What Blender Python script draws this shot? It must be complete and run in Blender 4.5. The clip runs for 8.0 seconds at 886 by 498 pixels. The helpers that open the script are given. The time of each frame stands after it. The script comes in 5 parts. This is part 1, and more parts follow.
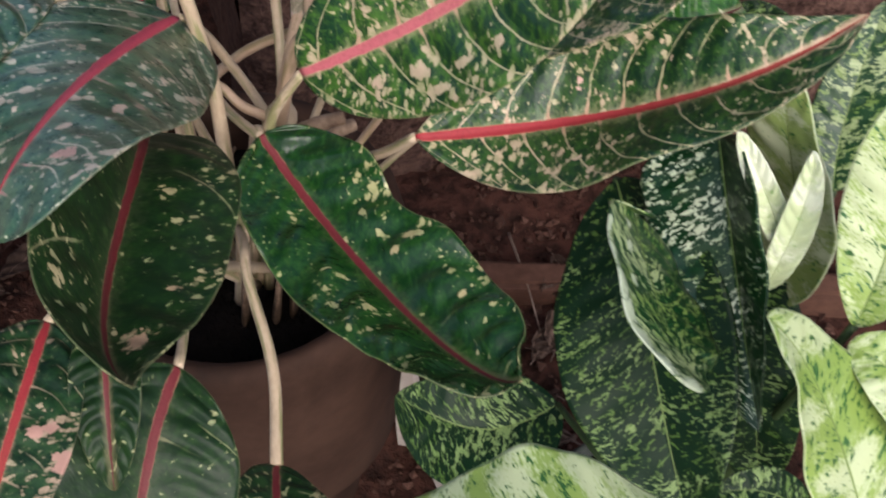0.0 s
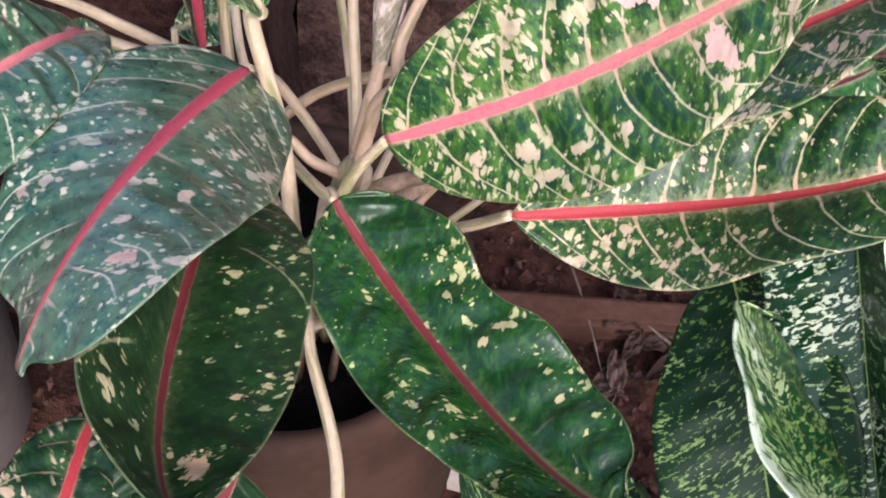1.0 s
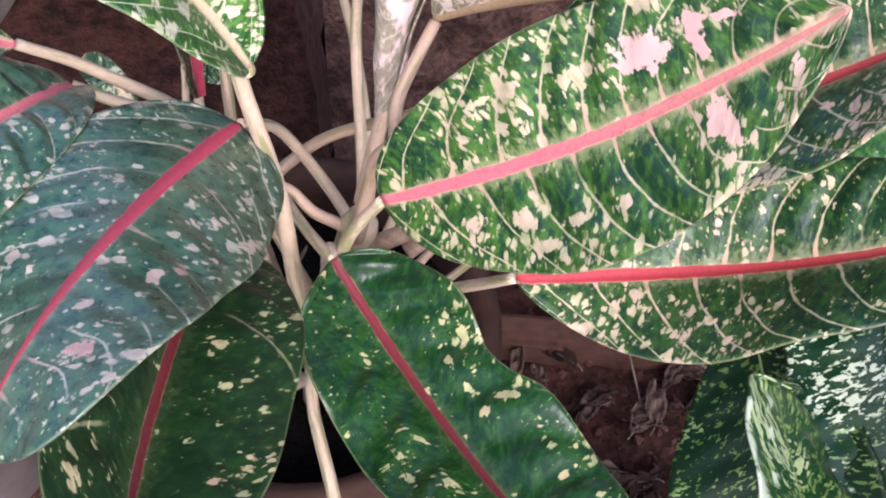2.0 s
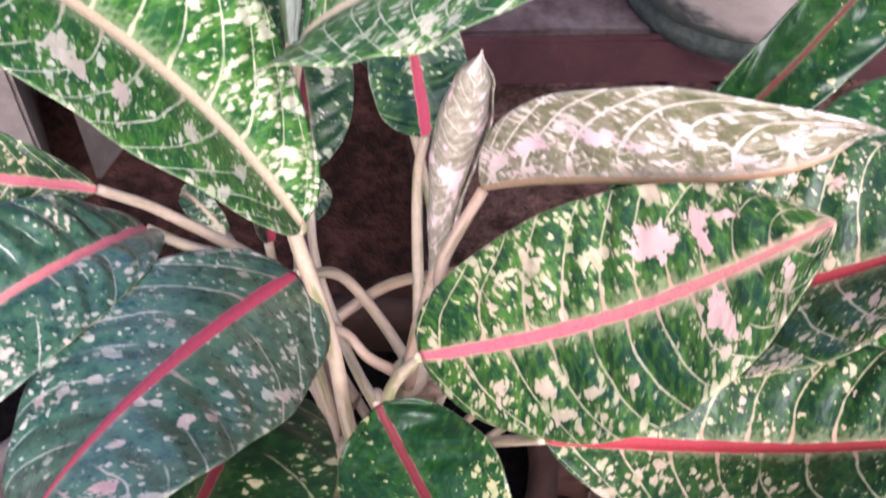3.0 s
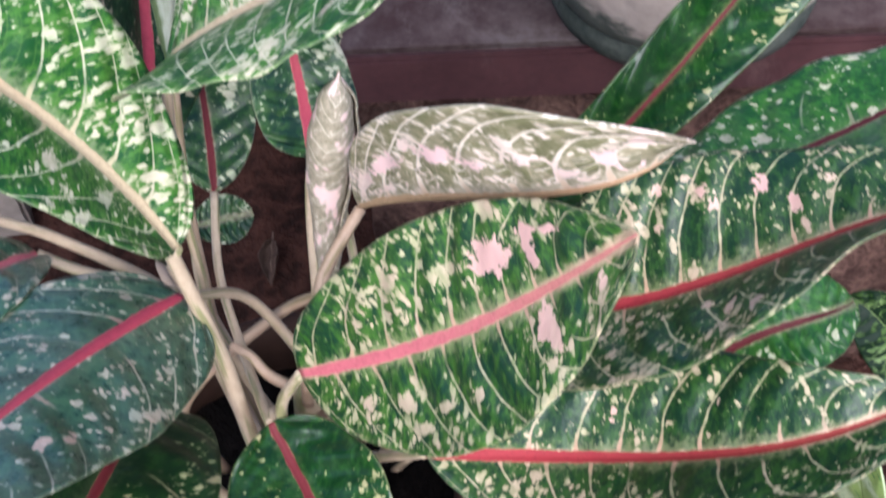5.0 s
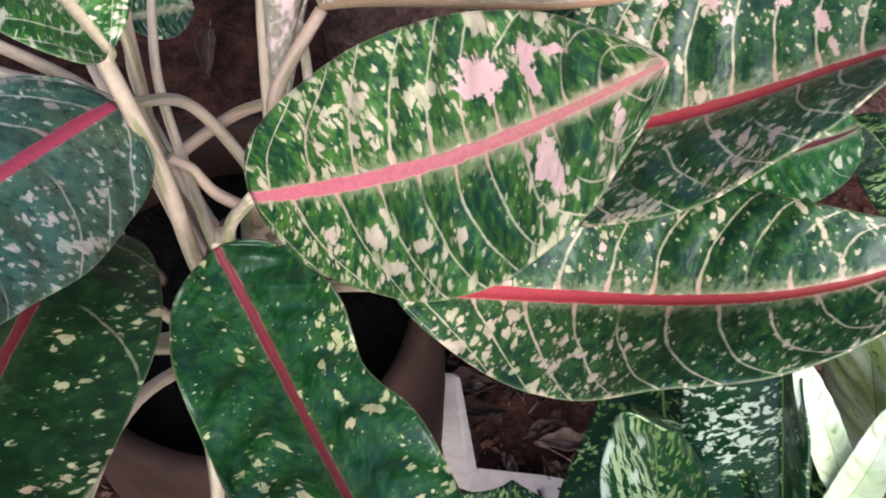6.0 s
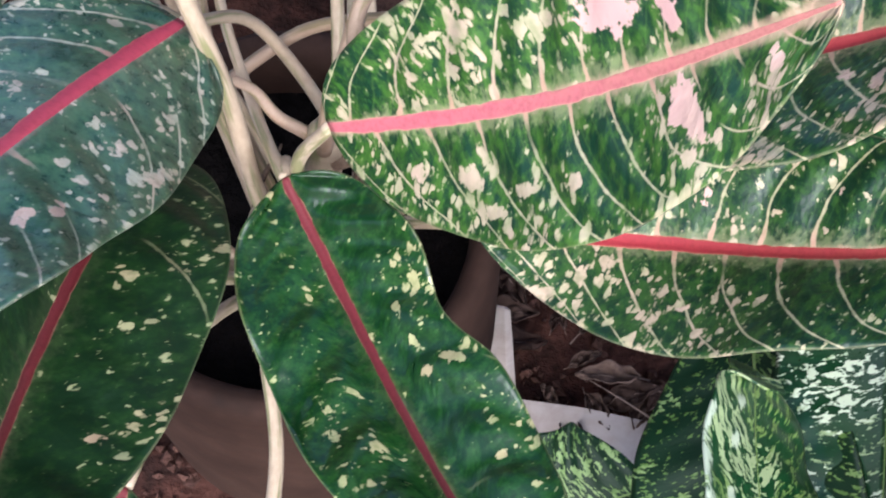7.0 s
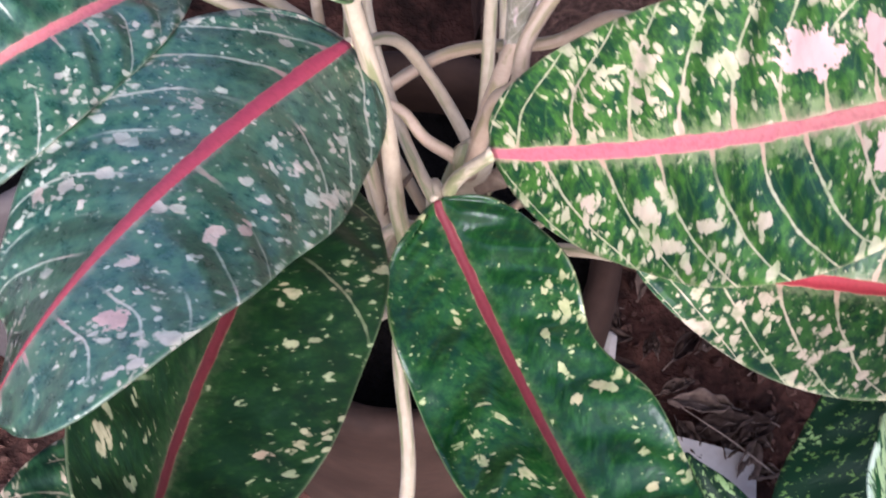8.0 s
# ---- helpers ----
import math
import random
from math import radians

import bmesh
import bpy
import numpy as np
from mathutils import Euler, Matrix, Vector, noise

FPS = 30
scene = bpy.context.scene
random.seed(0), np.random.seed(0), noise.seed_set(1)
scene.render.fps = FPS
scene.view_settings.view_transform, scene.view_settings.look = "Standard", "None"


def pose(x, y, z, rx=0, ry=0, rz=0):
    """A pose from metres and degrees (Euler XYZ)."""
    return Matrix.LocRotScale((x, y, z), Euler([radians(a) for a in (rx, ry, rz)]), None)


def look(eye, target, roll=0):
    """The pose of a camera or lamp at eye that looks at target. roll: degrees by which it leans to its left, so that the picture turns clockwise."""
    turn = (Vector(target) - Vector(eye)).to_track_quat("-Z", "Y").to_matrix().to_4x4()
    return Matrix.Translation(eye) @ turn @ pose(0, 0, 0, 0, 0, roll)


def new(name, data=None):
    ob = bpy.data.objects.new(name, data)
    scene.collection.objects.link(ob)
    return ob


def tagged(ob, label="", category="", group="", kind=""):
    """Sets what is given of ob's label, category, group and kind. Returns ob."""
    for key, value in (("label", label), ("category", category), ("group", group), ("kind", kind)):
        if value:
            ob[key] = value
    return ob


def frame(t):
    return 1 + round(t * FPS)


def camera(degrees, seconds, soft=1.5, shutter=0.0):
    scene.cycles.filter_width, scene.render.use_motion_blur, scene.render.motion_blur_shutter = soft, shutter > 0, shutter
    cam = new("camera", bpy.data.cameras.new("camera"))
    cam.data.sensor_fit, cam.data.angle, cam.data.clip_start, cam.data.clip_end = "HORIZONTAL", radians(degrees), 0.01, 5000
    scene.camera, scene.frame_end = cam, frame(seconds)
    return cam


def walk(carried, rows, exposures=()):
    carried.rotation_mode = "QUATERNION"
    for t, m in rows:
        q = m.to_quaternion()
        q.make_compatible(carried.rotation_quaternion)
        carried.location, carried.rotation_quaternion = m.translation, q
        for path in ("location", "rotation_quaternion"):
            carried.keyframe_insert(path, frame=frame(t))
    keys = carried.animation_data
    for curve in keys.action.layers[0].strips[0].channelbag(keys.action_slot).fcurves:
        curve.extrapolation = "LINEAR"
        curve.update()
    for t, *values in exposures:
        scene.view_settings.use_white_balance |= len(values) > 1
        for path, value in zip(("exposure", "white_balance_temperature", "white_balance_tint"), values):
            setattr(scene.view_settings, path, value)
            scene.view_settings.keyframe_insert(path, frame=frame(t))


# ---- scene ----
cam = camera(36.0, 8.0, soft=1.95, shutter=0.25)
PATH = [
    (0, (-0.04338, -0.35959, 0.91149), (0.05253, -0.10046, 0.49478), 5.539),
    (0.5, (-0.05410, -0.31530, 0.89880), (0.03475, -0.05368, 0.48208), 6.229),
    (1, (-0.04821, -0.28535, 0.88015), (0.03737, -0.03287, 0.45715), 6.535),
    (1.2, (-0.04589, -0.27536, 0.87036), (0.04153, -0.02441, 0.44683), 6.858),
    (2.3, (-0.00812, -0.25689, 0.87543), (0.04014, 0.00021, 0.44932), 0.685),
    (2.5, (-0.00240, -0.25750, 0.87651), (0.03900, 0.01143, 0.45702), -0.009),
    (3, (0.01280, -0.26172, 0.90180), (0.03085, 0.03392, 0.49897), -2.334),
    (3.5, (0.02834, -0.26808, 0.92927), (0.02946, 0.06533, 0.55666), -4.431),
    (4, (0.03579, -0.26482, 0.92981), (0.03515, 0.08088, 0.56857), -4.852),
    (4.5, (0.05005, -0.26381, 0.92223), (0.05990, 0.06932, 0.54950), -4.349),
    (5, (0.06605, -0.26929, 0.90527), (0.07325, 0.03119, 0.50570), -5.488),
    (5.2, (0.06663, -0.27517, 0.90399), (0.07807, 0.00570, 0.49049), -4.568),
    (6.3, (0.04481, -0.21705, 0.85569), (0.07095, 0.00674, 0.40933), 1.050),
    (6.5, (0.03705, -0.21622, 0.85154), (0.06469, 0.00315, 0.40308), 2.077),
    (7, (0.03428, -0.20717, 0.84685), (0.05275, -0.00434, 0.39021), 0.533),
    (7.5, (0.01255, -0.20703, 0.84501), (0.02524, -0.00975, 0.38575), -0.099),
    (8, (0.00193, -0.20228, 0.84991), (0.00375, 0.00594, 0.39533), -1.514),
]
walk(cam, [(t, look(eye, target, roll)) for t, eye, target, roll in PATH],
     exposures=[(0, 0.77, 6650, 9), (0.5, 1.51, 6400, 11.5), (1.2, 1.54, 6250, 15), (2.5, 1.56, 6000, 21.5), (3, 1.58, 6000, 21.5), (3.5, 1.29, 5800, 19.5), (4, 1.37, 5700, 18), (4.5, 1.36, 5700, 16.5), (5, 1.27, 5800, 9.5), (6, 1.27, 5850, 9.5), (7.2, 1.56, 5850, 10), (8, 1.63, 5700, 14)])

# ---------------------------------------------------------------- light
world = bpy.data.worlds.new("world")
scene.world = world
world.use_nodes = True
wn = world.node_tree.nodes
sky = wn.new("ShaderNodeTexSky")
sky.sky_type, sky.sun_disc, sky.sun_elevation, sky.sun_rotation = "NISHITA", False, radians(43), radians(180)
sky.air_density, sky.dust_density = 0.7, 3.0
wn["Background"].inputs["Strength"].default_value = 0.135
world.node_tree.links.new(sky.outputs[0], wn["Background"].inputs["Color"])

sun = new("sun", bpy.data.lights.new("sun", "SUN"))
sun.data.energy, sun.data.angle, sun.data.color = 1.75, radians(60), (1.0, 0.98, 0.95)
sun.matrix_world = look((0.0, -0.97, 0.9), (0, 0, 0))


# ---------------------------------------------------------------- materials
class Graph:
    """A small helper to write node materials as sums and products."""

    def __init__(self, name):
        self.mat = bpy.data.materials.new(name)
        self.mat.use_nodes = True
        self.n, self.l = self.mat.node_tree.nodes, self.mat.node_tree.links
        self.bsdf, self.out = self.n["Principled BSDF"], self.n["Material Output"]

    def put(self, socket, value):
        if isinstance(value, bpy.types.NodeSocket):
            self.l.new(value, socket)
        elif isinstance(value, tuple) and len(value) == 3 and socket.type == "RGBA":
            socket.default_value = (*value, 1)
        else:
            socket.default_value = value

    def math(self, op, a, b=0.0, c=0.0):
        node = self.n.new("ShaderNodeMath")
        node.operation = op
        for s, v in zip(node.inputs, (a, b, c)):
            self.put(s, v)
        return node.outputs[0]

    def ramp(self, x, lo, hi, to_lo=0.0, to_hi=1.0):
        node = self.n.new("ShaderNodeMapRange")
        node.interpolation_type = "SMOOTHSTEP"
        for s, v in zip(node.inputs, (x, lo, hi, to_lo, to_hi)):
            self.put(s, v)
        return node.outputs[0]

    def mix(self, fac, a, b):
        node = self.n.new("ShaderNodeMix")
        node.data_type = "RGBA"
        self.put(node.inputs["Factor"], fac)
        self.put(node.inputs[6], a)
        self.put(node.inputs[7], b)
        return node.outputs[2]

    def vec(self, x, y, z=0.0):
        node = self.n.new("ShaderNodeCombineXYZ")
        for s, v in zip(node.inputs, (x, y, z)):
            self.put(s, v)
        return node.outputs[0]

    def noise(self, vector, scale, detail=3.0, rough=0.55, distort=0.0):
        node = self.n.new("ShaderNodeTexNoise")
        if vector is not None:
            self.put(node.inputs["Vector"], vector)
        for k, v in (("Scale", scale), ("Detail", detail), ("Roughness", rough), ("Distortion", distort)):
            node.inputs[k].default_value = v
        return node.outputs["Fac"]

    def cells(self, vector, scale):
        node = self.n.new("ShaderNodeTexVoronoi")
        self.put(node.inputs["Vector"], vector)
        node.inputs["Scale"].default_value = scale
        return node.outputs["Distance"], node.outputs["Color"]

    def coord(self, which="Object"):
        return self.n.new("ShaderNodeTexCoord").outputs[which]

    def split(self, vector):
        node = self.n.new("ShaderNodeSeparateXYZ")
        self.put(node.inputs[0], vector)
        return node.outputs

    def chance(self):
        return self.n.new("ShaderNodeObjectInfo").outputs["Random"]

    def bump(self, height, strength, distance):
        node = self.n.new("ShaderNodeBump")
        node.inputs["Strength"].default_value, node.inputs["Distance"].default_value = strength, distance
        self.put(node.inputs["Height"], height)
        self.put(self.bsdf.inputs["Normal"], node.outputs[0])

    def surface(self, color, rough=0.5, spec=0.5):
        self.put(self.bsdf.inputs["Base Color"], color)
        self.put(self.bsdf.inputs["Roughness"], rough)
        self.put(self.bsdf.inputs["Specular IOR Level"], spec)

    def thin(self, color, share):
        """Lets some light through the leaf."""
        t, m = self.n.new("ShaderNodeBsdfTranslucent"), self.n.new("ShaderNodeMixShader")
        self.put(t.inputs[0], color)
        m.inputs[0].default_value = share
        self.l.new(self.bsdf.outputs[0], m.inputs[1])
        self.l.new(t.outputs[0], m.inputs[2])
        self.l.new(m.outputs[0], self.out.inputs[0])


def leaf_material(name, dark, mid, cream, tint, spots, veins, halo, rough=0.36, count=9.0, haze=(0.105, 0.20, 0.04), relief=0.5, coat=0.0, sweep=0.10, solid=False, broad=0.0, grow=(1.35, 0.98), rib=(0.55, 0.30, 0.22)):
    """Variegated blade: u runs from base to tip, v across; side veins sweep towards the tip, round flecks gather between them."""
    g = Graph(name)
    u, v, _ = g.split(g.coord("UV"))
    rnd = g.chance()
    across = g.math("MULTIPLY_ADD", v, 2.0, -1.0)
    av = g.math("ABSOLUTE", across)
    warp = g.noise(g.vec(g.math("MULTIPLY", u, 6.0), g.math("MULTIPLY", across, 2.0), g.math("MULTIPLY", rnd, 50.0)), 1.0, 1.0)
    s0 = g.math("SUBTRACT", u, g.math("MULTIPLY_ADD", g.math("POWER", av, 2.6), sweep, g.math("MULTIPLY", av, 0.03)))
    s = g.math("ADD", s0, g.math("MULTIPLY", g.math("SUBTRACT", warp, 0.5), 0.035))
    side = g.math("MULTIPLY", g.math("GREATER_THAN", across, 0.0), 0.43)
    # side veins, uneven and sometimes broken, broad where they leave the midrib
    phase = g.math("ADD", g.math("MULTIPLY", s, count), g.math("ADD", side, g.math("MULTIPLY", rnd, 7.0)))
    saw = g.math("MULTIPLY", g.math("ABSOLUTE", g.math("SUBTRACT", g.math("FRACT", phase), 0.5)), 2.0)
    flare = g.math("MULTIPLY", g.ramp(av, 0.07, 0.24, 1.0, 0.0), 0.05)
    ragged = g.math("MULTIPLY", g.math("SUBTRACT", g.noise(g.vec(g.math("MULTIPLY", u, 70.0), g.math("MULTIPLY", across, 14.0), rnd), 1.0, 2.0), 0.5), 0.15)
    rowid = g.math("MULTIPLY", g.math("FLOOR", g.math("ADD", phase, 0.5)), 3.7)
    keep = g.noise(g.vec(rowid, g.math("MULTIPLY", across, 0.8), rnd), 1.7, 1.0)
    line = g.math("MULTIPLY", g.ramp(g.math("ADD", g.math("ADD", saw, flare), ragged), 0.905 - broad, 0.985 - broad), g.ramp(keep, 0.62 - 0.24 * veins, 0.74 - 0.24 * veins))
    line = g.math("MULTIPLY", line, min(1.0, 0.25 + veins * 0.8))
    half = g.math("MULTIPLY", g.math("ABSOLUTE", g.math("SUBTRACT", g.math("FRACT", g.math("MULTIPLY_ADD", phase, 3.0, 0.5)), 0.5)), 2.0)
    thread = g.math("MULTIPLY", g.ramp(g.math("ADD", half, g.math("MULTIPLY", ragged, 2.2)), 0.80, 1.0), g.ramp(av, 0.25, 0.75, 1.0, 0.2))
    # round flecks in two sizes, gathered in clusters, with ragged outlines
    lie = g.n.new("ShaderNodeAttribute")
    lie.attribute_name = "flat"
    along, out, _ = g.split(lie.outputs["Vector"])
    cu, cv = g.math("MULTIPLY", g.math("SUBTRACT", along, g.math("MULTIPLY", g.math("ABSOLUTE", out), 0.12)), grow[0]), g.math("MULTIPLY", out, grow[1])
    deepness = g.math("MULTIPLY", rnd, 90.0)
    if solid:
        cu, cv, deepness = (g.math("MULTIPLY_ADD", q, 118.0, deepness) for q in g.split(g.coord("Object")))
    cm = g.vec(cu, cv, deepness)
    big = g.noise(cm, 0.36, 2.0)
    patch = g.noise(cm, 1.25, 2.0, 0.55, 0.25)
    fl = g.noise(cm, 3.0, 2.0, 0.6, 0.2)
    bent = g.vec(g.math("MULTIPLY_ADD", patch, 0.9, cu), g.math("MULTIPLY_ADD", fl, 0.45, cv), deepness)
    crowd = g.math("ADD", g.math("MULTIPLY", g.math("SUBTRACT", big, 0.5), 1.3), g.math("MULTIPLY", g.math("SUBTRACT", av, 0.5), 0.22))
    paint, near = line, None
    for size, share, top in ((1.75, 0.97, 0.60), (3.1, 0.93, 0.55), (5.5, 0.98, 0.5)):
        dist, tone = g.cells(bent, size)
        reach = g.math("MULTIPLY", g.math("SUBTRACT", g.math("ADD", g.split(tone)[0], crowd), share - 0.52 * spots), top / 0.55)
        gap = g.math("SUBTRACT", g.math("MINIMUM", reach, top), g.math("MULTIPLY_ADD", g.math("SUBTRACT", fl, 0.5), 0.5, dist))
        paint = g.math("MAXIMUM", paint, g.math("MULTIPLY", g.ramp(gap, -0.05, 0.09), 1.0 if size < 5 else 0.55))
        near = gap if near is None else g.math("MAXIMUM", near, gap)
    grown, rosy = g.n.new("ShaderNodeAttribute"), g.n.new("ShaderNodeAttribute")
    grown.attribute_name, rosy.attribute_name = "spot", "blush"
    own = g.ramp(g.math("ADD", grown.outputs["Fac"], g.math("MULTIPLY", g.math("SUBTRACT", fl, 0.5), 1.5)), 0.46, 0.60)
    paint = g.math("MAXIMUM", paint, own)
    paint = g.math("MAXIMUM", paint, g.math("MULTIPLY", g.ramp(av, 0.982, 0.998), 0.25))
    # ground colour: blue green to leaf green, yellower round the flecks and along the midrib
    mott = g.noise(cm, 2.0, 4.0, 0.72) if relief < 0.7 else g.noise(g.vec(g.math("MULTIPLY", cu, 1.9), g.math("MULTIPLY", cv, 0.7), deepness), 1.1, 4.0, 0.62, 0.5)
    green = g.mix(g.ramp(g.math("MULTIPLY_ADD", g.math("SUBTRACT", big, 0.5), 0.35, mott), *((0.39, 0.62) if relief < 0.7 else (0.28, 0.74))), dark, mid)
    green = g.mix(g.math("MULTIPLY", g.ramp(g.math("ADD", near, g.math("MULTIPLY", g.math("SUBTRACT", mott, 0.5), 1.4)), -0.42, 0.15), 0.2 + 0.2 * spots), green, haze)
    green = g.mix(g.math("MULTIPLY", thread, 0.22 * veins), green, haze)
    green = g.mix(g.math("MULTIPLY", g.ramp(g.math("ADD", av, g.math("MULTIPLY", g.math("SUBTRACT", fl, 0.5), 0.4)), 0.06, 0.20, 1.0, 0.0), halo), green, tuple(0.6 * a + 0.4 * b for a, b in zip(haze, cream)))
    pale = g.mix(g.math("MULTIPLY", g.ramp(big, 0.46, 0.66), 0.35), cream, tint)
    pale = g.mix(g.ramp(g.noise(cm, 2.2, 3.0), 0.40, 0.75, 0.0, 0.45), pale, haze)
    pale = g.mix(g.math("MULTIPLY", own, g.math("MULTIPLY", rosy.outputs["Fac"], 0.95)), pale, tint)
    # the midrib's colour runs a little way out into the side veins and frays at its edge
    fray = g.math("MULTIPLY_ADD", g.math("SUBTRACT", g.noise(g.vec(g.math("MULTIPLY", along, 5.0), g.math("MULTIPLY", out, 3.0), deepness), 1.0, 3.0, 0.65), 0.5), 0.34, g.math("ABSOLUTE", out))
    pale = g.mix(g.math("MULTIPLY", line, g.ramp(av, 0.06, 0.34, 0.8, 0.0)), pale, rib)
    colour = g.mix(g.math("MULTIPLY", paint, 0.93), green, pale)
    colour = g.mix(g.ramp(fray, 0.12, 0.30, 0.75 if halo > 0.2 else 0.3, 0.0), colour, tuple(0.6 * a + 0.4 * b for a, b in zip(rib, cream)))
    g.surface(colour, g.math("ADD", g.math("MULTIPLY", mott, 0.16), rough - 0.08), 0.45 if rough < 0.4 else 0.22)
    g.bsdf.inputs["Coat Weight"].default_value, g.bsdf.inputs["Coat Roughness"].default_value = coat, 0.32
    quilt = g.math("ADD", g.math("MULTIPLY", g.math("COSINE", g.math("MULTIPLY", phase, 2 * math.pi)), -0.6), g.math("ADD", g.math("MULTIPLY", patch, 1.2), g.math("MULTIPLY", fl, 0.35)))
    g.bump(quilt, relief, 0.0012)
    g.thin(colour, 0.14)
    return g.mat


def streak_material(name, dark, pale, share, white, rough=0.36, margin=0.5):
    """Lime and dark green leaf, flecked in short streaks that run from the midrib to the edge."""
    g = Graph(name)
    u, v, _ = g.split(g.coord("UV"))
    rnd = g.chance()
    across = g.math("MULTIPLY_ADD", v, 2.0, -1.0)
    av = g.math("ABSOLUTE", across)
    lie = g.n.new("ShaderNodeAttribute")
    lie.attribute_name = "flat"
    along, out, _ = g.split(lie.outputs["Vector"])
    p = g.vec(g.math("MULTIPLY", g.math("SUBTRACT", along, g.math("MULTIPLY", g.math("ABSOLUTE", out), 0.75)), 1.7), g.math("MULTIPLY", out, 0.80), g.math("MULTIPLY", rnd, 60.0))
    n1 = g.noise(p, 2.3, 2.0, 0.6, 0.5)
    n2 = g.noise(p, 5.0, 2.0, 0.6, 0.3)
    big = g.noise(p, 0.3, 2.0)
    m = g.math("ADD", g.math("ADD", g.math("MULTIPLY", n1, 0.6), g.math("MULTIPLY", n2, 0.4)), g.math("MULTIPLY", g.math("SUBTRACT", big, 0.5), 0.2))
    mask = g.ramp(m, 0.60 - 0.22 * share, 0.64 - 0.22 * share)
    light = g.mix(g.math("MULTIPLY", g.ramp(g.math("MULTIPLY_ADD", n2, 0.4, big), 0.66, 0.80), 0.8), pale, white)
    deep = g.mix(g.noise(p, 1.0, 3.0), dark, tuple(1.9 * c for c in dark))
    colour = g.mix(mask, deep, light)
    colour = g.mix(g.math("MULTIPLY", g.ramp(av, 0.965, 0.99), margin), colour, white)
    colour = g.mix(g.ramp(av, 0.02, 0.05, margin, 0.0), colour, pale)
    grown = g.n.new("ShaderNodeAttribute")
    grown.attribute_name = "spot"
    colour = g.mix(g.ramp(g.math("ADD", grown.outputs["Fac"], g.math("MULTIPLY", g.math("SUBTRACT", n2, 0.5), 1.3)), 0.36, 0.72), colour, (0.43, 0.49, 0.36))
    g.surface(colour, g.math("ADD", g.math("MULTIPLY", n1, 0.12), rough - 0.06), 0.55 if rough < 0.39 else 0.22)
    g.bump(g.math("ADD", g.math("MULTIPLY", mask, 0.3), n1), 0.35, 0.0006)
    g.thin(colour, 0.14)
    return g.mat


def plain_material(name, a, b, scale, rough, bump=0.3, depth=0.001, spec=0.4, fine=6.0, stain=None):
    """Two tones at two scales with relief; stain: a third tone in blotches."""
    g = Graph(name)
    c = g.coord("Object")
    n1, n2 = g.noise(c, scale, 5.0, 0.62), g.noise(c, scale * fine, 4.0, 0.6)
    colour = g.mix(g.ramp(g.math("ADD", g.math("MULTIPLY", n1, 0.6), g.math("MULTIPLY", n2, 0.4)), 0.35, 0.65), a, b)
    if stain:
        colour = g.mix(g.math("MULTIPLY", g.ramp(g.noise(c, scale * 0.45, 6.0, 0.7, 0.6), 0.52, 0.66), 0.85), colour, stain)
    g.surface(colour, g.math("ADD", g.math("MULTIPLY", n2, 0.2), rough - 0.1), spec)
    g.bump(g.math("ADD", n1, g.math("MULTIPLY", n2, 0.7)), bump, depth)
    return g.mat


def limewash_material():
    """Limewashed clay: grubby thick rim with dark chips and painted lip shade below, moss climbing one side of the
    foot.
    """
    g = Graph("whitewashed_clay")
    c = g.coord("Object")
    x, y, z = g.split(c)
    n1, n2, n3 = g.noise(c, 11.0, 5.0, 0.62), g.noise(c, 80.0, 4.0, 0.65), g.noise(c, 34.0, 5.0, 0.7, 0.4)
    colour = g.mix(g.ramp(g.math("MULTIPLY_ADD", n2, 0.4, g.math("MULTIPLY", n1, 0.6)), 0.35, 0.65), (0.42, 0.345, 0.305), (0.55, 0.465, 0.415))
    colour = g.mix(g.math("MULTIPLY", g.ramp(g.noise(c, 5.0, 6.0, 0.7, 0.6), 0.47, 0.66), 0.8), colour, (0.225, 0.176, 0.150))
    # broken dark line below the rim: the lip's shade in the colour, with chipping
    lip = g.math("ABSOLUTE", g.math("SUBTRACT", z, g.math("MULTIPLY_ADD", n1, 0.016, 0.150)))
    lip_shade = g.math("MULTIPLY", g.ramp(lip, 0.0, 0.006, 1.0, 0.0), g.ramp(n3, 0.48, 0.64))
    chip = g.math("MULTIPLY", g.ramp(g.math("MULTIPLY_ADD", n1, 0.25, g.math("MULTIPLY", n2, 0.75)), 0.60, 0.66), g.ramp(z, 0.158, 0.175))
    colour = g.mix(g.math("MULTIPLY", g.math("MAXIMUM", lip_shade, chip), 0.6), colour, (0.085, 0.065, 0.055))
    climb = g.math("ADD", g.math("MULTIPLY_ADD", g.math("ABSOLUTE", x), -0.62, z), g.math("MULTIPLY", g.math("SUBTRACT", n3, 0.5), 0.055))
    colour = g.mix(g.math("MULTIPLY", g.ramp(climb, 0.004, 0.020, 1.0, 0.0), 0.92), colour, g.mix(n2, (0.030, 0.046, 0.038), (0.085, 0.10, 0.085)))
    g.surface(colour, 0.8, 0.2)
    g.bump(g.math("ADD", n1, g.math("MULTIPLY_ADD", n2, 0.7, g.math("MULTIPLY", chip, -1.5))), 0.45, 0.0012)
    return g.mat


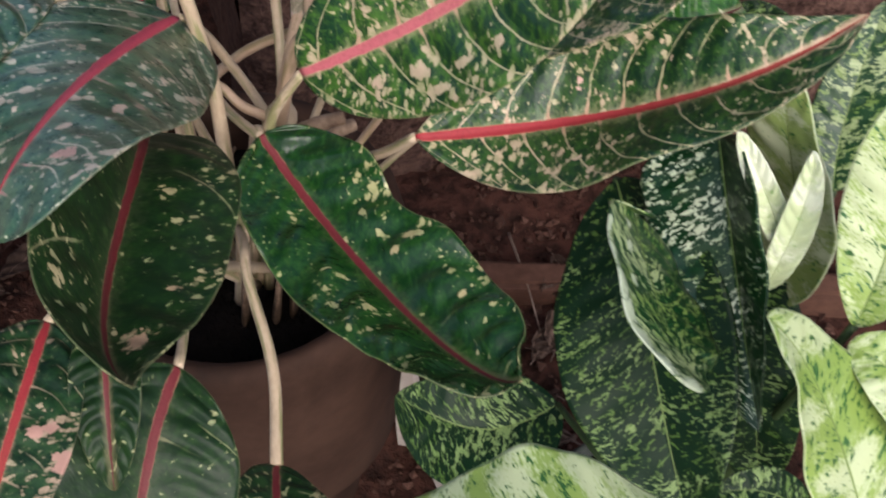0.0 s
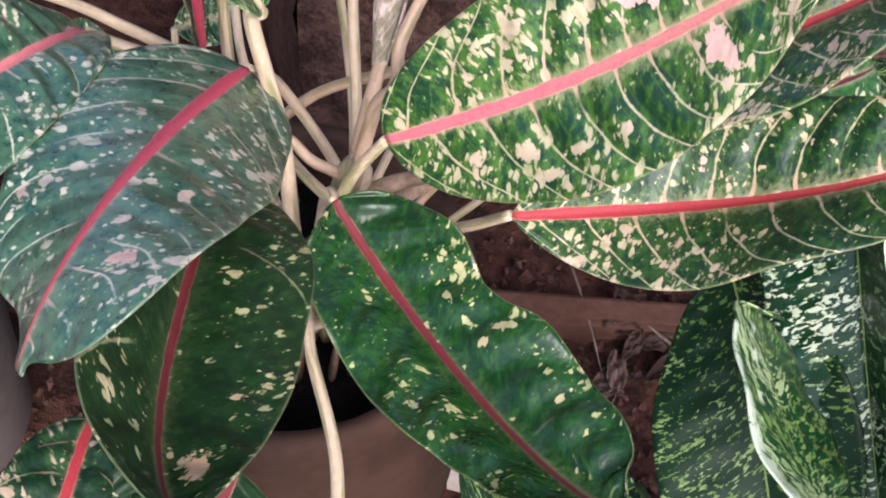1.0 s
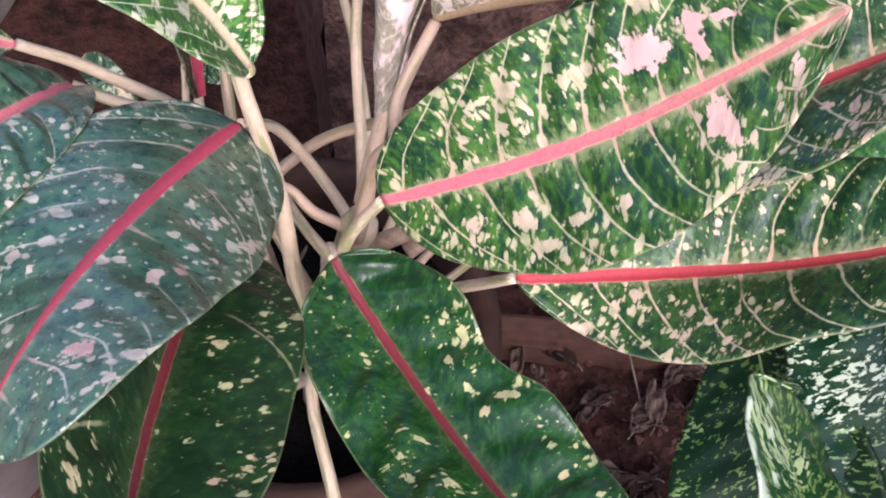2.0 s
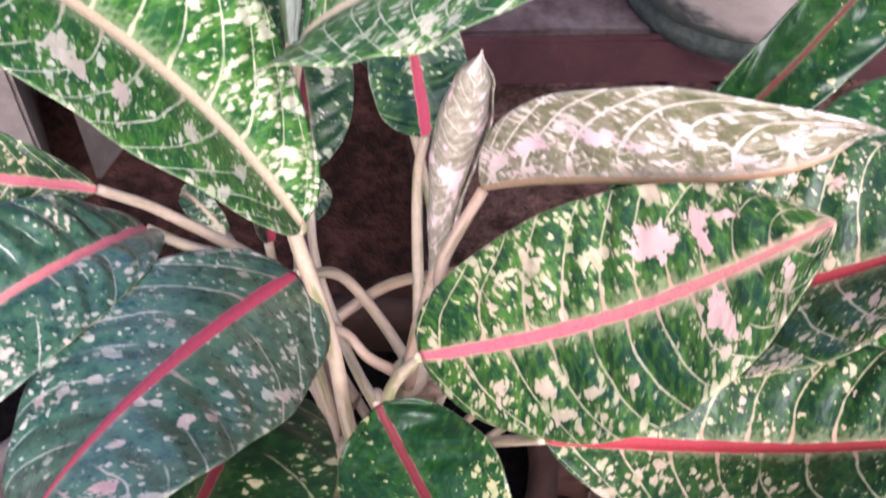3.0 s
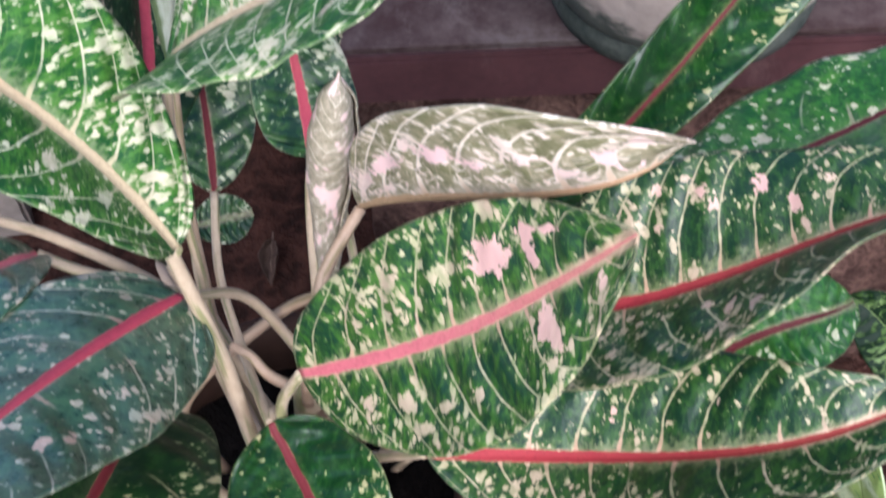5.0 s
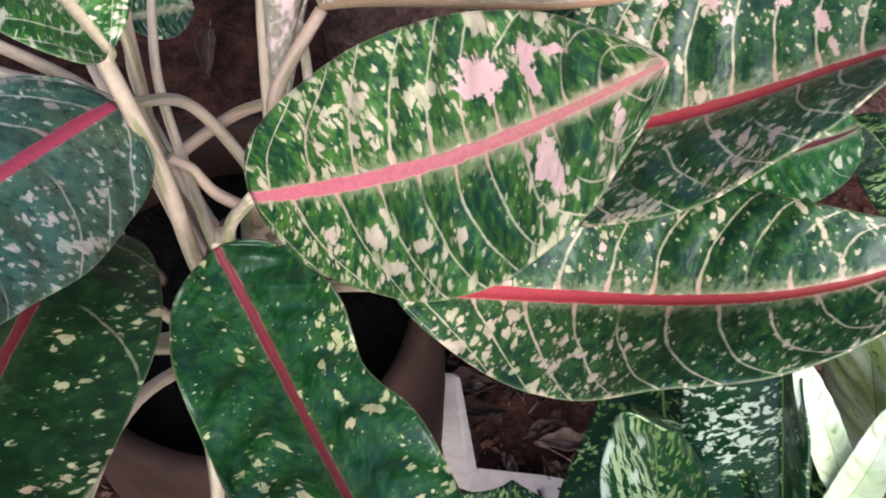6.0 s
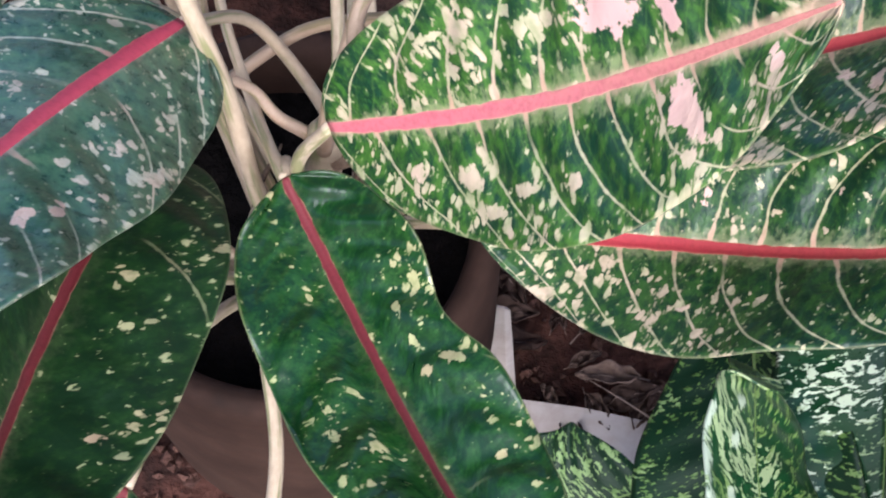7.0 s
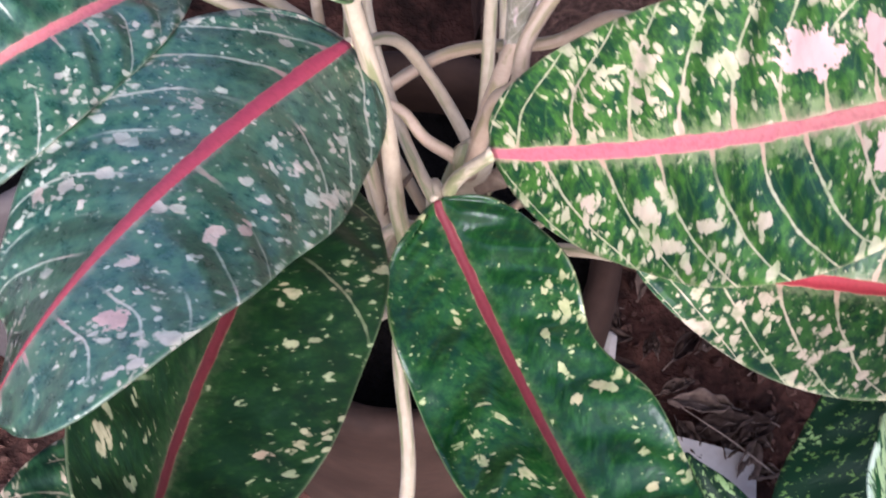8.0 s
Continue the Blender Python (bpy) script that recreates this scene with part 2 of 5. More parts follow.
def spear_material():
    """Young rolled leaf, olive green on one side and white along the other."""
    g = Graph("pale_young_leaf")
    u, v, _ = g.split(g.coord("UV"))
    n = g.noise(g.vec(g.math("MULTIPLY", u, 7.0), g.math("MULTIPLY", v, 9.0)), 1.6, 3.0, 0.6)
    wide = g.math("COSINE", g.math("MULTIPLY_ADD", v, 2 * math.pi * 1.1, g.math("MULTIPLY_ADD", u, 1.2, -0.25)))
    band = g.ramp(g.math("MULTIPLY_ADD", g.math("SUBTRACT", n, 0.5), 1.2, wide), 0.25, 0.75)
    green = g.mix(n, (0.060, 0.105, 0.034), (0.17, 0.21, 0.10))
    c = g.mix(band, green, g.mix(n, (0.20, 0.24, 0.16), (0.50, 0.51, 0.45)))
    g.surface(c, 0.45, 0.4)
    g.bump(n, 0.3, 0.0006)
    return g.mat


def rolled_material():
    """Young leaf still rolled: greyish tan with cream veins running round it and a few pink patches."""
    g = Graph("rolled_tan_leaf")
    u, v, _ = g.split(g.coord("UV"))
    p = g.vec(g.math("MULTIPLY", u, 9.0), g.math("MULTIPLY", v, 7.0))
    n1, n2 = g.noise(p, 1.0, 2.0), g.noise(p, 3.2, 3.0, 0.65)
    base = g.mix(g.ramp(n2, 0.35, 0.65), (0.215, 0.19, 0.13), (0.35, 0.295, 0.23))
    ring = g.math("FRACT", g.math("MULTIPLY_ADD", u, 13.0, g.math("MULTIPLY_ADD", g.math("ABSOLUTE", g.math("SUBTRACT", g.math("FRACT", g.math("MULTIPLY", v, 2.7)), 0.5)), -2.4, g.math("MULTIPLY", n1, 0.9))))
    vein = g.ramp(g.math("ABSOLUTE", g.math("SUBTRACT", ring, 0.5)), 0.03, 0.085, 1.0, 0.0)
    c = g.mix(g.ramp(n2, 0.60, 0.66, 0.0, 0.7), base, (0.62, 0.54, 0.43))
    c = g.mix(g.ramp(n1, 0.54, 0.62, 0.0, 0.9), c, (0.76, 0.54, 0.53))
    c = g.mix(g.math("MULTIPLY", vein, 0.5), c, (0.62, 0.54, 0.44))
    g.surface(c, 0.5, 0.3)
    g.bump(g.math("MULTIPLY_ADD", vein, 0.5, n2), 0.35, 0.0006)
    return g.mat


PINK = (0.70, 0.41, 0.38)
BLADE = {
    "dark": leaf_material("dark_variegated_leaf", (0.0065, 0.022, 0.008), (0.0105, 0.035, 0.009), (0.34, 0.36, 0.19), (0.58, 0.34, 0.24), 0.56, 0.35, 0.1, 0.42, 8.0, (0.034, 0.076, 0.020), 0.35, rib=(0.10, 0.03, 0.02)),
    "deep": leaf_material("deep_green_leaf", (0.0042, 0.028, 0.006), (0.0125, 0.056, 0.009), (0.40, 0.40, 0.19), (0.52, 0.38, 0.22), 0.47, 0.3, 0.1, 0.23, 8.0, (0.046, 0.115, 0.020), 0.35, 0.12, rib=(0.10, 0.03, 0.02)),
    # greens lifted and blued to carry sky sheen, besides the coat
    "glossy": leaf_material("glossy_dark_leaf", (0.0125, 0.054, 0.031), (0.046, 0.114, 0.060), (0.47, 0.47, 0.37), (0.66, 0.36, 0.30), 0.64, 0.85, 0.1, 0.29, 11.0, (0.075, 0.135, 0.060), 0.6, 0.8, 0.10, True, rib=(0.45, 0.12, 0.13)),
    "cream": leaf_material("cream_variegated_leaf", (0.008, 0.038, 0.018), (0.042, 0.116, 0.018), (0.48, 0.42, 0.27), PINK, 0.88, 1.4, 0.7, 0.34, 11.0),
    # darker take on cream: shade from upper leaves in its greens, finer flecks its own
    "forest": leaf_material("shaded_green_speckled_leaf", (0.007, 0.031, 0.014), (0.027, 0.080, 0.016), (0.485, 0.43, 0.265), PINK, 0.71, 1.3, 0.6, 0.36, 12.0, (0.066, 0.135, 0.03), grow=(1.75, 1.30)),
    "bright": leaf_material("bright_green_leaf", (0.011, 0.072, 0.014), (0.046, 0.165, 0.020), (0.60, 0.60, 0.42), (0.60, 0.42, 0.34), 0.60, 0.4, 0.15, 0.38, 8.0, (0.09, 0.21, 0.035)),
    "young": leaf_material("small_speckled_leaf", (0.006, 0.032, 0.015), (0.026, 0.082, 0.018), (0.50, 0.52, 0.36), (0.58, 0.42, 0.34), 0.85, 0.3, 0.2, 0.38, 6.0, (0.068, 0.14, 0.03)),
    "light": leaf_material("light_variegated_leaf", (0.011, 0.066, 0.016), (0.046, 0.150, 0.020), (0.55, 0.53, 0.385), (0.57, 0.42, 0.34), 0.88, 1.4, 0.45, 0.42, 12.0, (0.12, 0.22, 0.05), 0.5, 0.0, 0.16, False, 0.0, (1.65, 0.95), (0.48, 0.38, 0.24)),
    "blotch": leaf_material("blotched_leaf", (0.006, 0.022, 0.011), (0.014, 0.048, 0.018), (0.36, 0.30, 0.21), (0.50, 0.26, 0.23), 0.74, 0.6, 0.1, 0.42, 9.0, (0.055, 0.09, 0.03)),
    "pale": leaf_material("pale_leaf_underside", (0.170, 0.165, 0.085), (0.29, 0.255, 0.165), (0.82, 0.70, 0.60), (0.86, 0.57, 0.58), 0.90, 2.4, 0.6, 0.40, 8.0, (0.48, 0.40, 0.29), 0.4, 0.0, 0.34, False, 0.05, (0.95, 1.0), (0.60, 0.44, 0.30)),
    "spear": spear_material(),
    "rolled": rolled_material(),
    "mottled": streak_material("mottled_dark_leaf", (0.0022, 0.013, 0.004), (0.080, 0.145, 0.032), 0.33, (0.22, 0.31, 0.12), 0.46, 0.0),
    "flecked": streak_material("flecked_green_leaf", (0.004, 0.030, 0.008), (0.15, 0.235, 0.060), 0.44, (0.36, 0.43, 0.23), 0.36, 0.0),
    "night": streak_material("dark_white_flecked_leaf", (0.0024, 0.022, 0.006), (0.22, 0.30, 0.14), 0.28, (0.62, 0.68, 0.54), 0.30, 0.0),
    # lighter copy of lime: side light this leaf lacks is put into its colour
    "pallid": streak_material("lit_white_and_lime_leaf", (0.05, 0.16, 0.035), (0.36, 0.47, 0.15), 1.05, (0.68, 0.72, 0.52)),
    "margin": streak_material("white_leaf_margin", (0.20, 0.30, 0.13), (0.52, 0.60, 0.36), 1.25, (0.74, 0.77, 0.64)),
    "lime": streak_material("lime_leaf", (0.016, 0.070, 0.014), (0.235, 0.34, 0.076), 0.88, (0.54, 0.60, 0.38)),
}


def rib_material(name, a, b):
    g = Graph(name)
    u, v, _ = g.split(g.coord("UV"))
    n = g.noise(g.vec(g.math("MULTIPLY", u, 40.0), g.math("MULTIPLY", v, 4.0), g.math("MULTIPLY", g.chance(), 9.0)), 1.0, 3.0)
    c = g.mix(g.ramp(g.math("ADD", u, g.math("MULTIPLY", g.math("SUBTRACT", n, 0.5), 0.5)), 0.1, 0.9), a, b)
    edge = g.math("ABSOLUTE", g.math("COSINE", g.math("MULTIPLY", v, 2 * math.pi)))
    c = g.mix(g.math("MULTIPLY", g.ramp(g.math("MULTIPLY_ADD", n, 0.35, edge), 0.86, 1.16), 0.6), c, tuple(0.55 * x + 0.45 * y for x, y in zip(b, (0.55, 0.36, 0.22))))
    fine = g.noise(g.vec(g.math("MULTIPLY", u, 160.0), g.math("MULTIPLY", v, 9.0), g.chance()), 1.0, 3.0)
    c = g.mix(g.ramp(fine, 0.4, 0.75, 0.0, 0.35), c, tuple(0.45 * x for x in a))
    g.surface(c, 0.55, 0.22)
    g.bump(n, 0.3, 0.0006)
    return g.mat


RIB = {
    "pink": rib_material("pink_midrib", (0.40, 0.050, 0.085), (0.37, 0.060, 0.070)),
    "crimson": rib_material("crimson_midrib", (0.125, 0.015, 0.021), (0.072, 0.014, 0.015)),
    "rose": rib_material("rose_midrib", (0.47, 0.120, 0.145), (0.46, 0.175, 0.150)),
    "red": rib_material("red_midrib", (0.29, 0.028, 0.038), (0.22, 0.036, 0.028)),
    "tan": rib_material("tan_midrib", (0.46, 0.36, 0.235), (0.34, 0.225, 0.140)),
    "amber": rib_material("amber_tan_midrib", (0.44, 0.29, 0.17), (0.46, 0.27, 0.16)),
    "lime": rib_material("pale_green_midrib", (0.13, 0.20, 0.06), (0.15, 0.22, 0.07)),
}
def litter_material():
    """Fallen leaf, each one its own shade of brown."""
    g = Graph("dry_leaf_brown")
    c = g.coord("Object")
    n1, n2 = g.noise(c, 45.0, 5.0, 0.65), g.noise(c, 190.0, 4.0, 0.6)
    t = g.ramp(g.math("MULTIPLY_ADD", n2, 0.4, g.math("MULTIPLY", n1, 0.6)), 0.35, 0.65)
    shade = g.mix(g.math("POWER", g.chance(), 2.2), (0.026, 0.013, 0.010), (0.120, 0.078, 0.062))
    g.surface(g.mix(t, shade, g.mix(0.55, shade, (0.012, 0.007, 0.006))), 0.85, 0.15)
    g.bump(g.math("ADD", n1, n2), 0.7, 0.0012)
    return g.mat


def bed_material():
    """Dark bed soil that gives way to pale earth, added out of view to bounce light."""
    g = Graph("dark_soil")
    c = g.coord("Object")
    x, y, _ = g.split(c)
    n1, n2 = g.noise(c, 22.0, 5.0, 0.62), g.noise(c, 88.0, 4.0, 0.6)
    t = g.ramp(g.math("MULTIPLY_ADD", n2, 0.4, g.math("MULTIPLY", n1, 0.6)), 0.35, 0.65)
    bed = g.mix(t, (0.015, 0.007, 0.0055), (0.056, 0.023, 0.017))
    # unseen pale ground, a reflector for leaf undersides and glossy blades
    bounce_ring = g.mix(t, (0.26, 0.23, 0.20), (0.36, 0.33, 0.30))
    far = g.math("ADD", g.math("POWER", g.math("MULTIPLY_ADD", x, x, g.math("MULTIPLY", y, y)), 0.5), g.math("MULTIPLY", g.noise(c, 1.3, 5.0, 0.65), 1.6))
    g.surface(g.mix(g.ramp(far, 1.6, 2.6), bed, bounce_ring), 0.95, 0.12)
    g.bump(g.math("MULTIPLY_ADD", n2, 0.7, n1), 1.0, 0.006)
    return g.mat


def streaked_stalk():
    """Fleshy stalk, tan cream with olive streaks along it."""
    g = Graph("petiole_skin")
    u, v, _ = g.split(g.coord("UV"))
    rnd = g.math("MULTIPLY", g.chance(), 40.0)
    long = g.noise(g.vec(g.math("MULTIPLY", u, 5.0), g.math("MULTIPLY", v, 5.0), rnd), 1.0, 3.0)
    fine = g.noise(g.vec(g.math("MULTIPLY", u, 60.0), g.math("MULTIPLY", v, 8.0), rnd), 1.0, 3.0)
    c = g.mix(fine, (0.34, 0.25, 0.17), (0.53, 0.42, 0.31))
    c = g.mix(g.math("MULTIPLY", g.ramp(long, 0.50, 0.64), 0.75), c, (0.15, 0.165, 0.055))
    c = g.mix(g.math("MULTIPLY", g.ramp(g.chance(), 0.6, 0.9), 0.35), c, (0.33, 0.17, 0.12))
    g.surface(c, 0.5, 0.4)
    g.bump(g.math("ADD", fine, long), 0.25, 0.0006)
    return g.mat


STALK = streaked_stalk()
SOIL = bed_material()
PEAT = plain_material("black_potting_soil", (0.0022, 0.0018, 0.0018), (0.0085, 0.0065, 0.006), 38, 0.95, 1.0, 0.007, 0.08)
BOWL_SOIL = plain_material("dusty_dark_soil", (0.010, 0.0088, 0.0095), (0.044, 0.039, 0.040), 38, 0.95, 1.0, 0.007, 0.08)
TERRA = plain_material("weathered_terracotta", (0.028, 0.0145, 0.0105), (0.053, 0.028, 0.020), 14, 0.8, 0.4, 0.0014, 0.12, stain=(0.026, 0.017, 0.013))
CEMENT = plain_material("grey_cement", (0.165, 0.136, 0.118), (0.255, 0.215, 0.19), 9, 0.85, 0.4, 0.0012, 0.2, 9.0, stain=(0.135, 0.105, 0.088))
MAUVE = plain_material("mauve_grey_cement", (0.062, 0.048, 0.047), (0.105, 0.083, 0.080), 12, 0.85, 0.4, 0.0012, 0.2)
WHITE = limewash_material()
MOSS = plain_material("mossy_plinth", (0.026, 0.033, 0.028), (0.070, 0.074, 0.064), 34, 0.9, 0.6, 0.002, 0.15)
MAROON = plain_material("maroon_painted_edge", (0.034, 0.012, 0.014), (0.056, 0.021, 0.023), 25, 0.7, 0.4, 0.001, 0.25, stain=(0.080, 0.045, 0.044))
SLAB = plain_material("stained_concrete", (0.046, 0.024, 0.024), (0.094, 0.066, 0.064), 17, 0.88, 0.6, 0.0018, 0.18, 7.0, stain=(0.145, 0.116, 0.112))
EARTH = plain_material("crumbly_brown_earth", (0.030, 0.014, 0.011), (0.100, 0.050, 0.038), 30, 0.95, 1.0, 0.006, 0.12)
BANK = plain_material("crumbly_ledge_earth", (0.030, 0.014, 0.012), (0.135, 0.075, 0.060), 42, 0.95, 1.0, 0.009, 0.12)
MULCH = plain_material("pinkish_dry_earth", (0.24, 0.150, 0.125), (0.52, 0.375, 0.325), 40, 0.95, 1.0, 0.008, 0.12)
DARK_STALK = plain_material("dark_green_petiole", (0.020, 0.040, 0.014), (0.050, 0.080, 0.028), 50, 0.5, 0.2, 0.0006, 0.3)
PALE_DRY = plain_material("pale_dry_leaf", (0.085, 0.054, 0.044), (0.185, 0.130, 0.106), 45, 0.85, 0.7, 0.0014, 0.15)
EDGING = plain_material("brown_edging", (0.052, 0.023, 0.016), (0.090, 0.044, 0.031), 25, 0.75, 0.4, 0.001, 0.2, stain=(0.060, 0.026, 0.020))
PAPER = plain_material("white_paper", (0.25, 0.205, 0.19), (0.33, 0.285, 0.265), 20, 0.8, 0.2, 0.0005, 0.25)
DRY = litter_material()
SHEATH = plain_material("withered_sheath_brown", (0.055, 0.032, 0.022), (0.16, 0.105, 0.072), 70, 0.8, 0.5, 0.0012, 0.2)
STUMP = plain_material("dry_tan_stump", (0.15, 0.095, 0.065), (0.36, 0.25, 0.18), 55, 0.7, 0.4, 0.001, 0.25)
TWIG = plain_material("dry_twig", (0.085, 0.055, 0.045), (0.19, 0.135, 0.11), 60, 0.85, 0.4, 0.001, 0.2)
AGAVE = plain_material("grey_green_succulent", (0.024, 0.038, 0.031), (0.065, 0.085, 0.070), 25, 0.5, 0.2, 0.0006, 0.35)


# ---------------------------------------------------------------- building helpers
def mesh_object(name, bm, material, smooth=True):
    me = bpy.data.meshes.new(name)
    bm.to_mesh(me)
    bm.free()
    me.materials.append(material)
    if smooth:
        for f in me.polygons:
            f.use_smooth = True
    return new(name, me)


def part(name, bm, material, parent, label="", smooth=True):
    ob = mesh_object(name, bm, material, smooth)
    ob.parent = parent
    return tagged(ob, label) if label else ob


def grid_mesh(rows, uv=True, closed=False):
    """A bmesh from rows of points; each row is one step along."""
    bm = bmesh.new()
    lay = bm.loops.layers.uv.new("UVMap") if uv else None
    vs = [[bm.verts.new(p) for p in row] for row in rows]
    nu, nv = len(rows), len(rows[0])
    for i in range(nu - 1):
        for j in range(nv if closed else nv - 1):
            k = (j + 1) % nv
            f = bm.faces.new((vs[i][j], vs[i][k], vs[i + 1][k], vs[i + 1][j]))
            if uv:
                top = nv if closed else nv - 1
                for lo, (a, b) in zip(f.loops, ((i, j), (i, j + 1), (i + 1, j + 1), (i + 1, j))):
                    lo[lay].uv = (a / (nu - 1), b / top)
    return bm


def bezier(p, u):
    a, b, c, d = p
    return (1 - u) ** 3 * a + 3 * u * (1 - u) ** 2 * b + 3 * u * u * (1 - u) * c + u ** 3 * d


def slope(p, u):
    a, b, c, d = p
    return 3 * (1 - u) ** 2 * (b - a) + 6 * u * (1 - u) * (c - b) + 3 * u * u * (d - c)


def spline(points, steps):
    """Catmull-Rom through points."""
    pts = [Vector(p) for p in points]
    pts = [2 * pts[0] - pts[1]] + pts + [2 * pts[-1] - pts[-2]]
    out = []
    for k in range(1, len(pts) - 2):
        a, b, c, d = pts[k - 1:k + 3]
        for i in range(steps):
            t = i / steps
            out.append(0.5 * (2 * b + (c - a) * t + (2 * a - 5 * b + 4 * c - d) * t * t + (3 * b - a - 3 * c + d) * t ** 3))
    return out + [pts[-2]]


def tube(line, radius, sides=10, flat=1.0):
    """Rings along a line; radius is a function of the way along, 0 to 1."""
    rows, side = [], Vector((0.3, 0.9, 0.1))
    for i, p in enumerate(line):
        t = (line[min(i + 1, len(line) - 1)] - line[max(i - 1, 0)]).normalized()
        side = (side - t * side.dot(t)).normalized()
        other = t.cross(side)
        r = radius(i / (len(line) - 1))
        rows.append([p + r * (math.cos(a) * side + flat * math.sin(a) * other) for a in (2 * math.pi * k / sides for k in range(sides))])
    rows = [[line[0]] * sides] + rows + [[line[-1]] * sides]
    return grid_mesh(rows, closed=True)


def plant(name, at, label, category):
    ob = new(name)
    ob.location = at
    bpy.context.view_layer.update()
    return tagged(ob, label, category)


def child(ob, parent):
    ob.parent = parent
    ob.matrix_parent_inverse = Matrix.Translation(-parent.location)


RIB_LABEL = {"pink": "bright pink raised midrib", "crimson": "dark crimson midrib", "rose": "rose pink midrib", "red": "deep red midrib",
             "tan": "tan cream midrib", "amber": "thick amber tan midrib", "lime": "thin pale green midrib"}


LEAF_LABEL = {"dark": "dark matt green leaf with sparse cream flecks", "deep": "deep green smooth leaf with few cream flecks",
              "glossy": "dark green leaf flecked with pink and cream, sky sheen in its colour", "cream": "green leaf densely speckled with cream and pink",
              "forest": "green leaf speckled with cream, darkened in its colour for shade", "bright": "bright green leaf with scattered white flecks",
              "young": "small dark green leaf speckled with white", "light": "light green leaf with white blotches and veins",
              "blotch": "blackish green leaf blotched with pink and tan", "pale": "folded leaf showing its pale olive and pink underside",
              "mottled": "dark green leaf finely mottled with lime", "flecked": "green leaf streaked with lime and white margin", "night": "dark green leaf with scattered white flecks",
              "lime": "lime green leaf with dark flecks", "pallid": "lime leaf with white folded margins, brightened in its colour for missing light", "margin": "narrow folded leaf showing its white margin"}
PUCKER = {"glossy": 0.0009, "deep": 0.0017, "dark": 0.0008, "pale": 0.0004, "lime": 0.0003, "mottled": 0.0004, "flecked": 0.0004}
RIB_WIDTH = {"pink": 0.92, "rose": 0.62, "red": 0.66, "crimson": 0.60, "tan": 0.62, "amber": 0.8, "lime": 0.13}


def leaf(owner, style, rib, p0, p1, p2, p3, face, twist, half, left, right, round_base, round_tip, curl=0.0, wave=1.0, notches=(), marks=(), tail=0.0):
    """A blade on a bent midrib: face is its normal, left and right the fold of each half, in radians."""
    p = [Vector(q) for q in (p0, p1, p2, p3)]
    n0 = Vector(face)
    top = round_base / (round_base + round_tip)
    peak = top ** round_base * (1 - top) ** round_tip
    nu, nv = 84, 17
    shift = random.random() * 6.28
    rows, ridge = [], []
    length = (p[3] - p[0]).length
    for i in range(nu + 1):
        u = min(max(i / nu, 0.0015), 0.9985)
        c, t = bezier(p, u), slope(p, u).normalized()
        s = n0.cross(t).normalized()
        m = t.cross(s)
        a = twist * (u - 0.5)
        s, m = s * math.cos(a) + m * math.sin(a), m * math.cos(a) - s * math.sin(a)
        q = min(u / (1 - tail), 0.9985)
        w = half * max(q ** round_base * (1 - q) ** round_tip / peak, 0.16 * (1 - u) / tail if tail and u > 0.9 else 0.0)
        row = []
        for j in range(-nv, nv + 1):
            v = j / nv
            r, ph = abs(v), left if v >= 0 else right
            cut = 1 - sum(d * math.exp(-((u - at) / wide) ** 2) for sgn, at, d, wide in notches if sgn * v > 0)
            r *= cut * (0.86 if abs(ph) > 2 else 1.0)
            rise = math.sin(ph) * r * (1.22 - 0.22 * r) - curl * r ** 3
            sway = wave * 0.045 * half * r * r * (math.sin(9 * u + shift + 2 * v) + 0.6 * math.sin(23 * u + 2 * shift - 3 * v))
            swell = PUCKER.get(style, 0.0006) * math.sin(math.pi * min(1.0, r)) * min(1.0, (r / 0.32) ** 2) * math.sin(2 * math.pi * (9.5 * (u - 0.10 * r ** 2.6) + 0.43 * (v >= 0)) + shift)
            row.append(c + w * r * math.cos(ph) * (1 if v >= 0 else -1) * s + (w * rise + (sway + swell) * min(1, w / half * 2)) * m)
        rows.append(row)
        # the raised midrib
        b = (0.0034 * (1 - u ** 2.2) + 0.0006) * (half / 0.038) ** 0.5 * min(1.0, 0.66 + 5 * u) * RIB_WIDTH[rib]
        rag = [1 + 0.16 * noise.noise(Vector((u * 26, shift, e))) + 0.20 * noise.noise(Vector((u * 90, shift, e))) for e in (0, 9)]
        lean = (left - right) / 2 if abs(right) < 2 else 0.0
        fold = (left - lean, max(right + lean, -0.9))
        s, m = s * math.cos(lean) + m * math.sin(lean), m * math.cos(lean) - s * math.sin(lean)
        b = min(b, 0.8 * w + 0.0006)
        ring = []
        for k in range(12):
            q = 2 * math.pi * k / 12
            e = math.cos(q) < 0
            x = b * rag[e] * math.cos(q)
            ring.append(c + x * math.cos(fold[e]) * s + (abs(x) * 1.2 * math.sin(fold[e]) + 0.00036 + b * 0.10 * (math.sin(q) - 0.3)) * m)
        ridge.append(ring)
    ridge = [[bezier(p, 0.0015)] * 12] + ridge + [[bezier(p, 0.9985)] * 12]
    blade = mesh_object("leaf", grid_mesh(rows), BLADE[style])
    # lengths along and across the blade, in centimetres, for the flecks
    flat, run = [], [0.0] * len(rows[0])
    for i, row in enumerate(rows):
        out = [0.0] * len(row)
        for j in range(nv + 1, 2 * nv + 1):
            out[j] = out[j - 1] + (row[j] - row[j - 1]).length
            k = 2 * nv - j
            out[k] = out[k + 1] - (row[k] - row[k + 1]).length
        for j in range(len(row)):
            if i:
                run[j] += (row[j] - rows[i - 1][j]).length
            flat += (100 * run[j], 100 * out[j], 0.0)
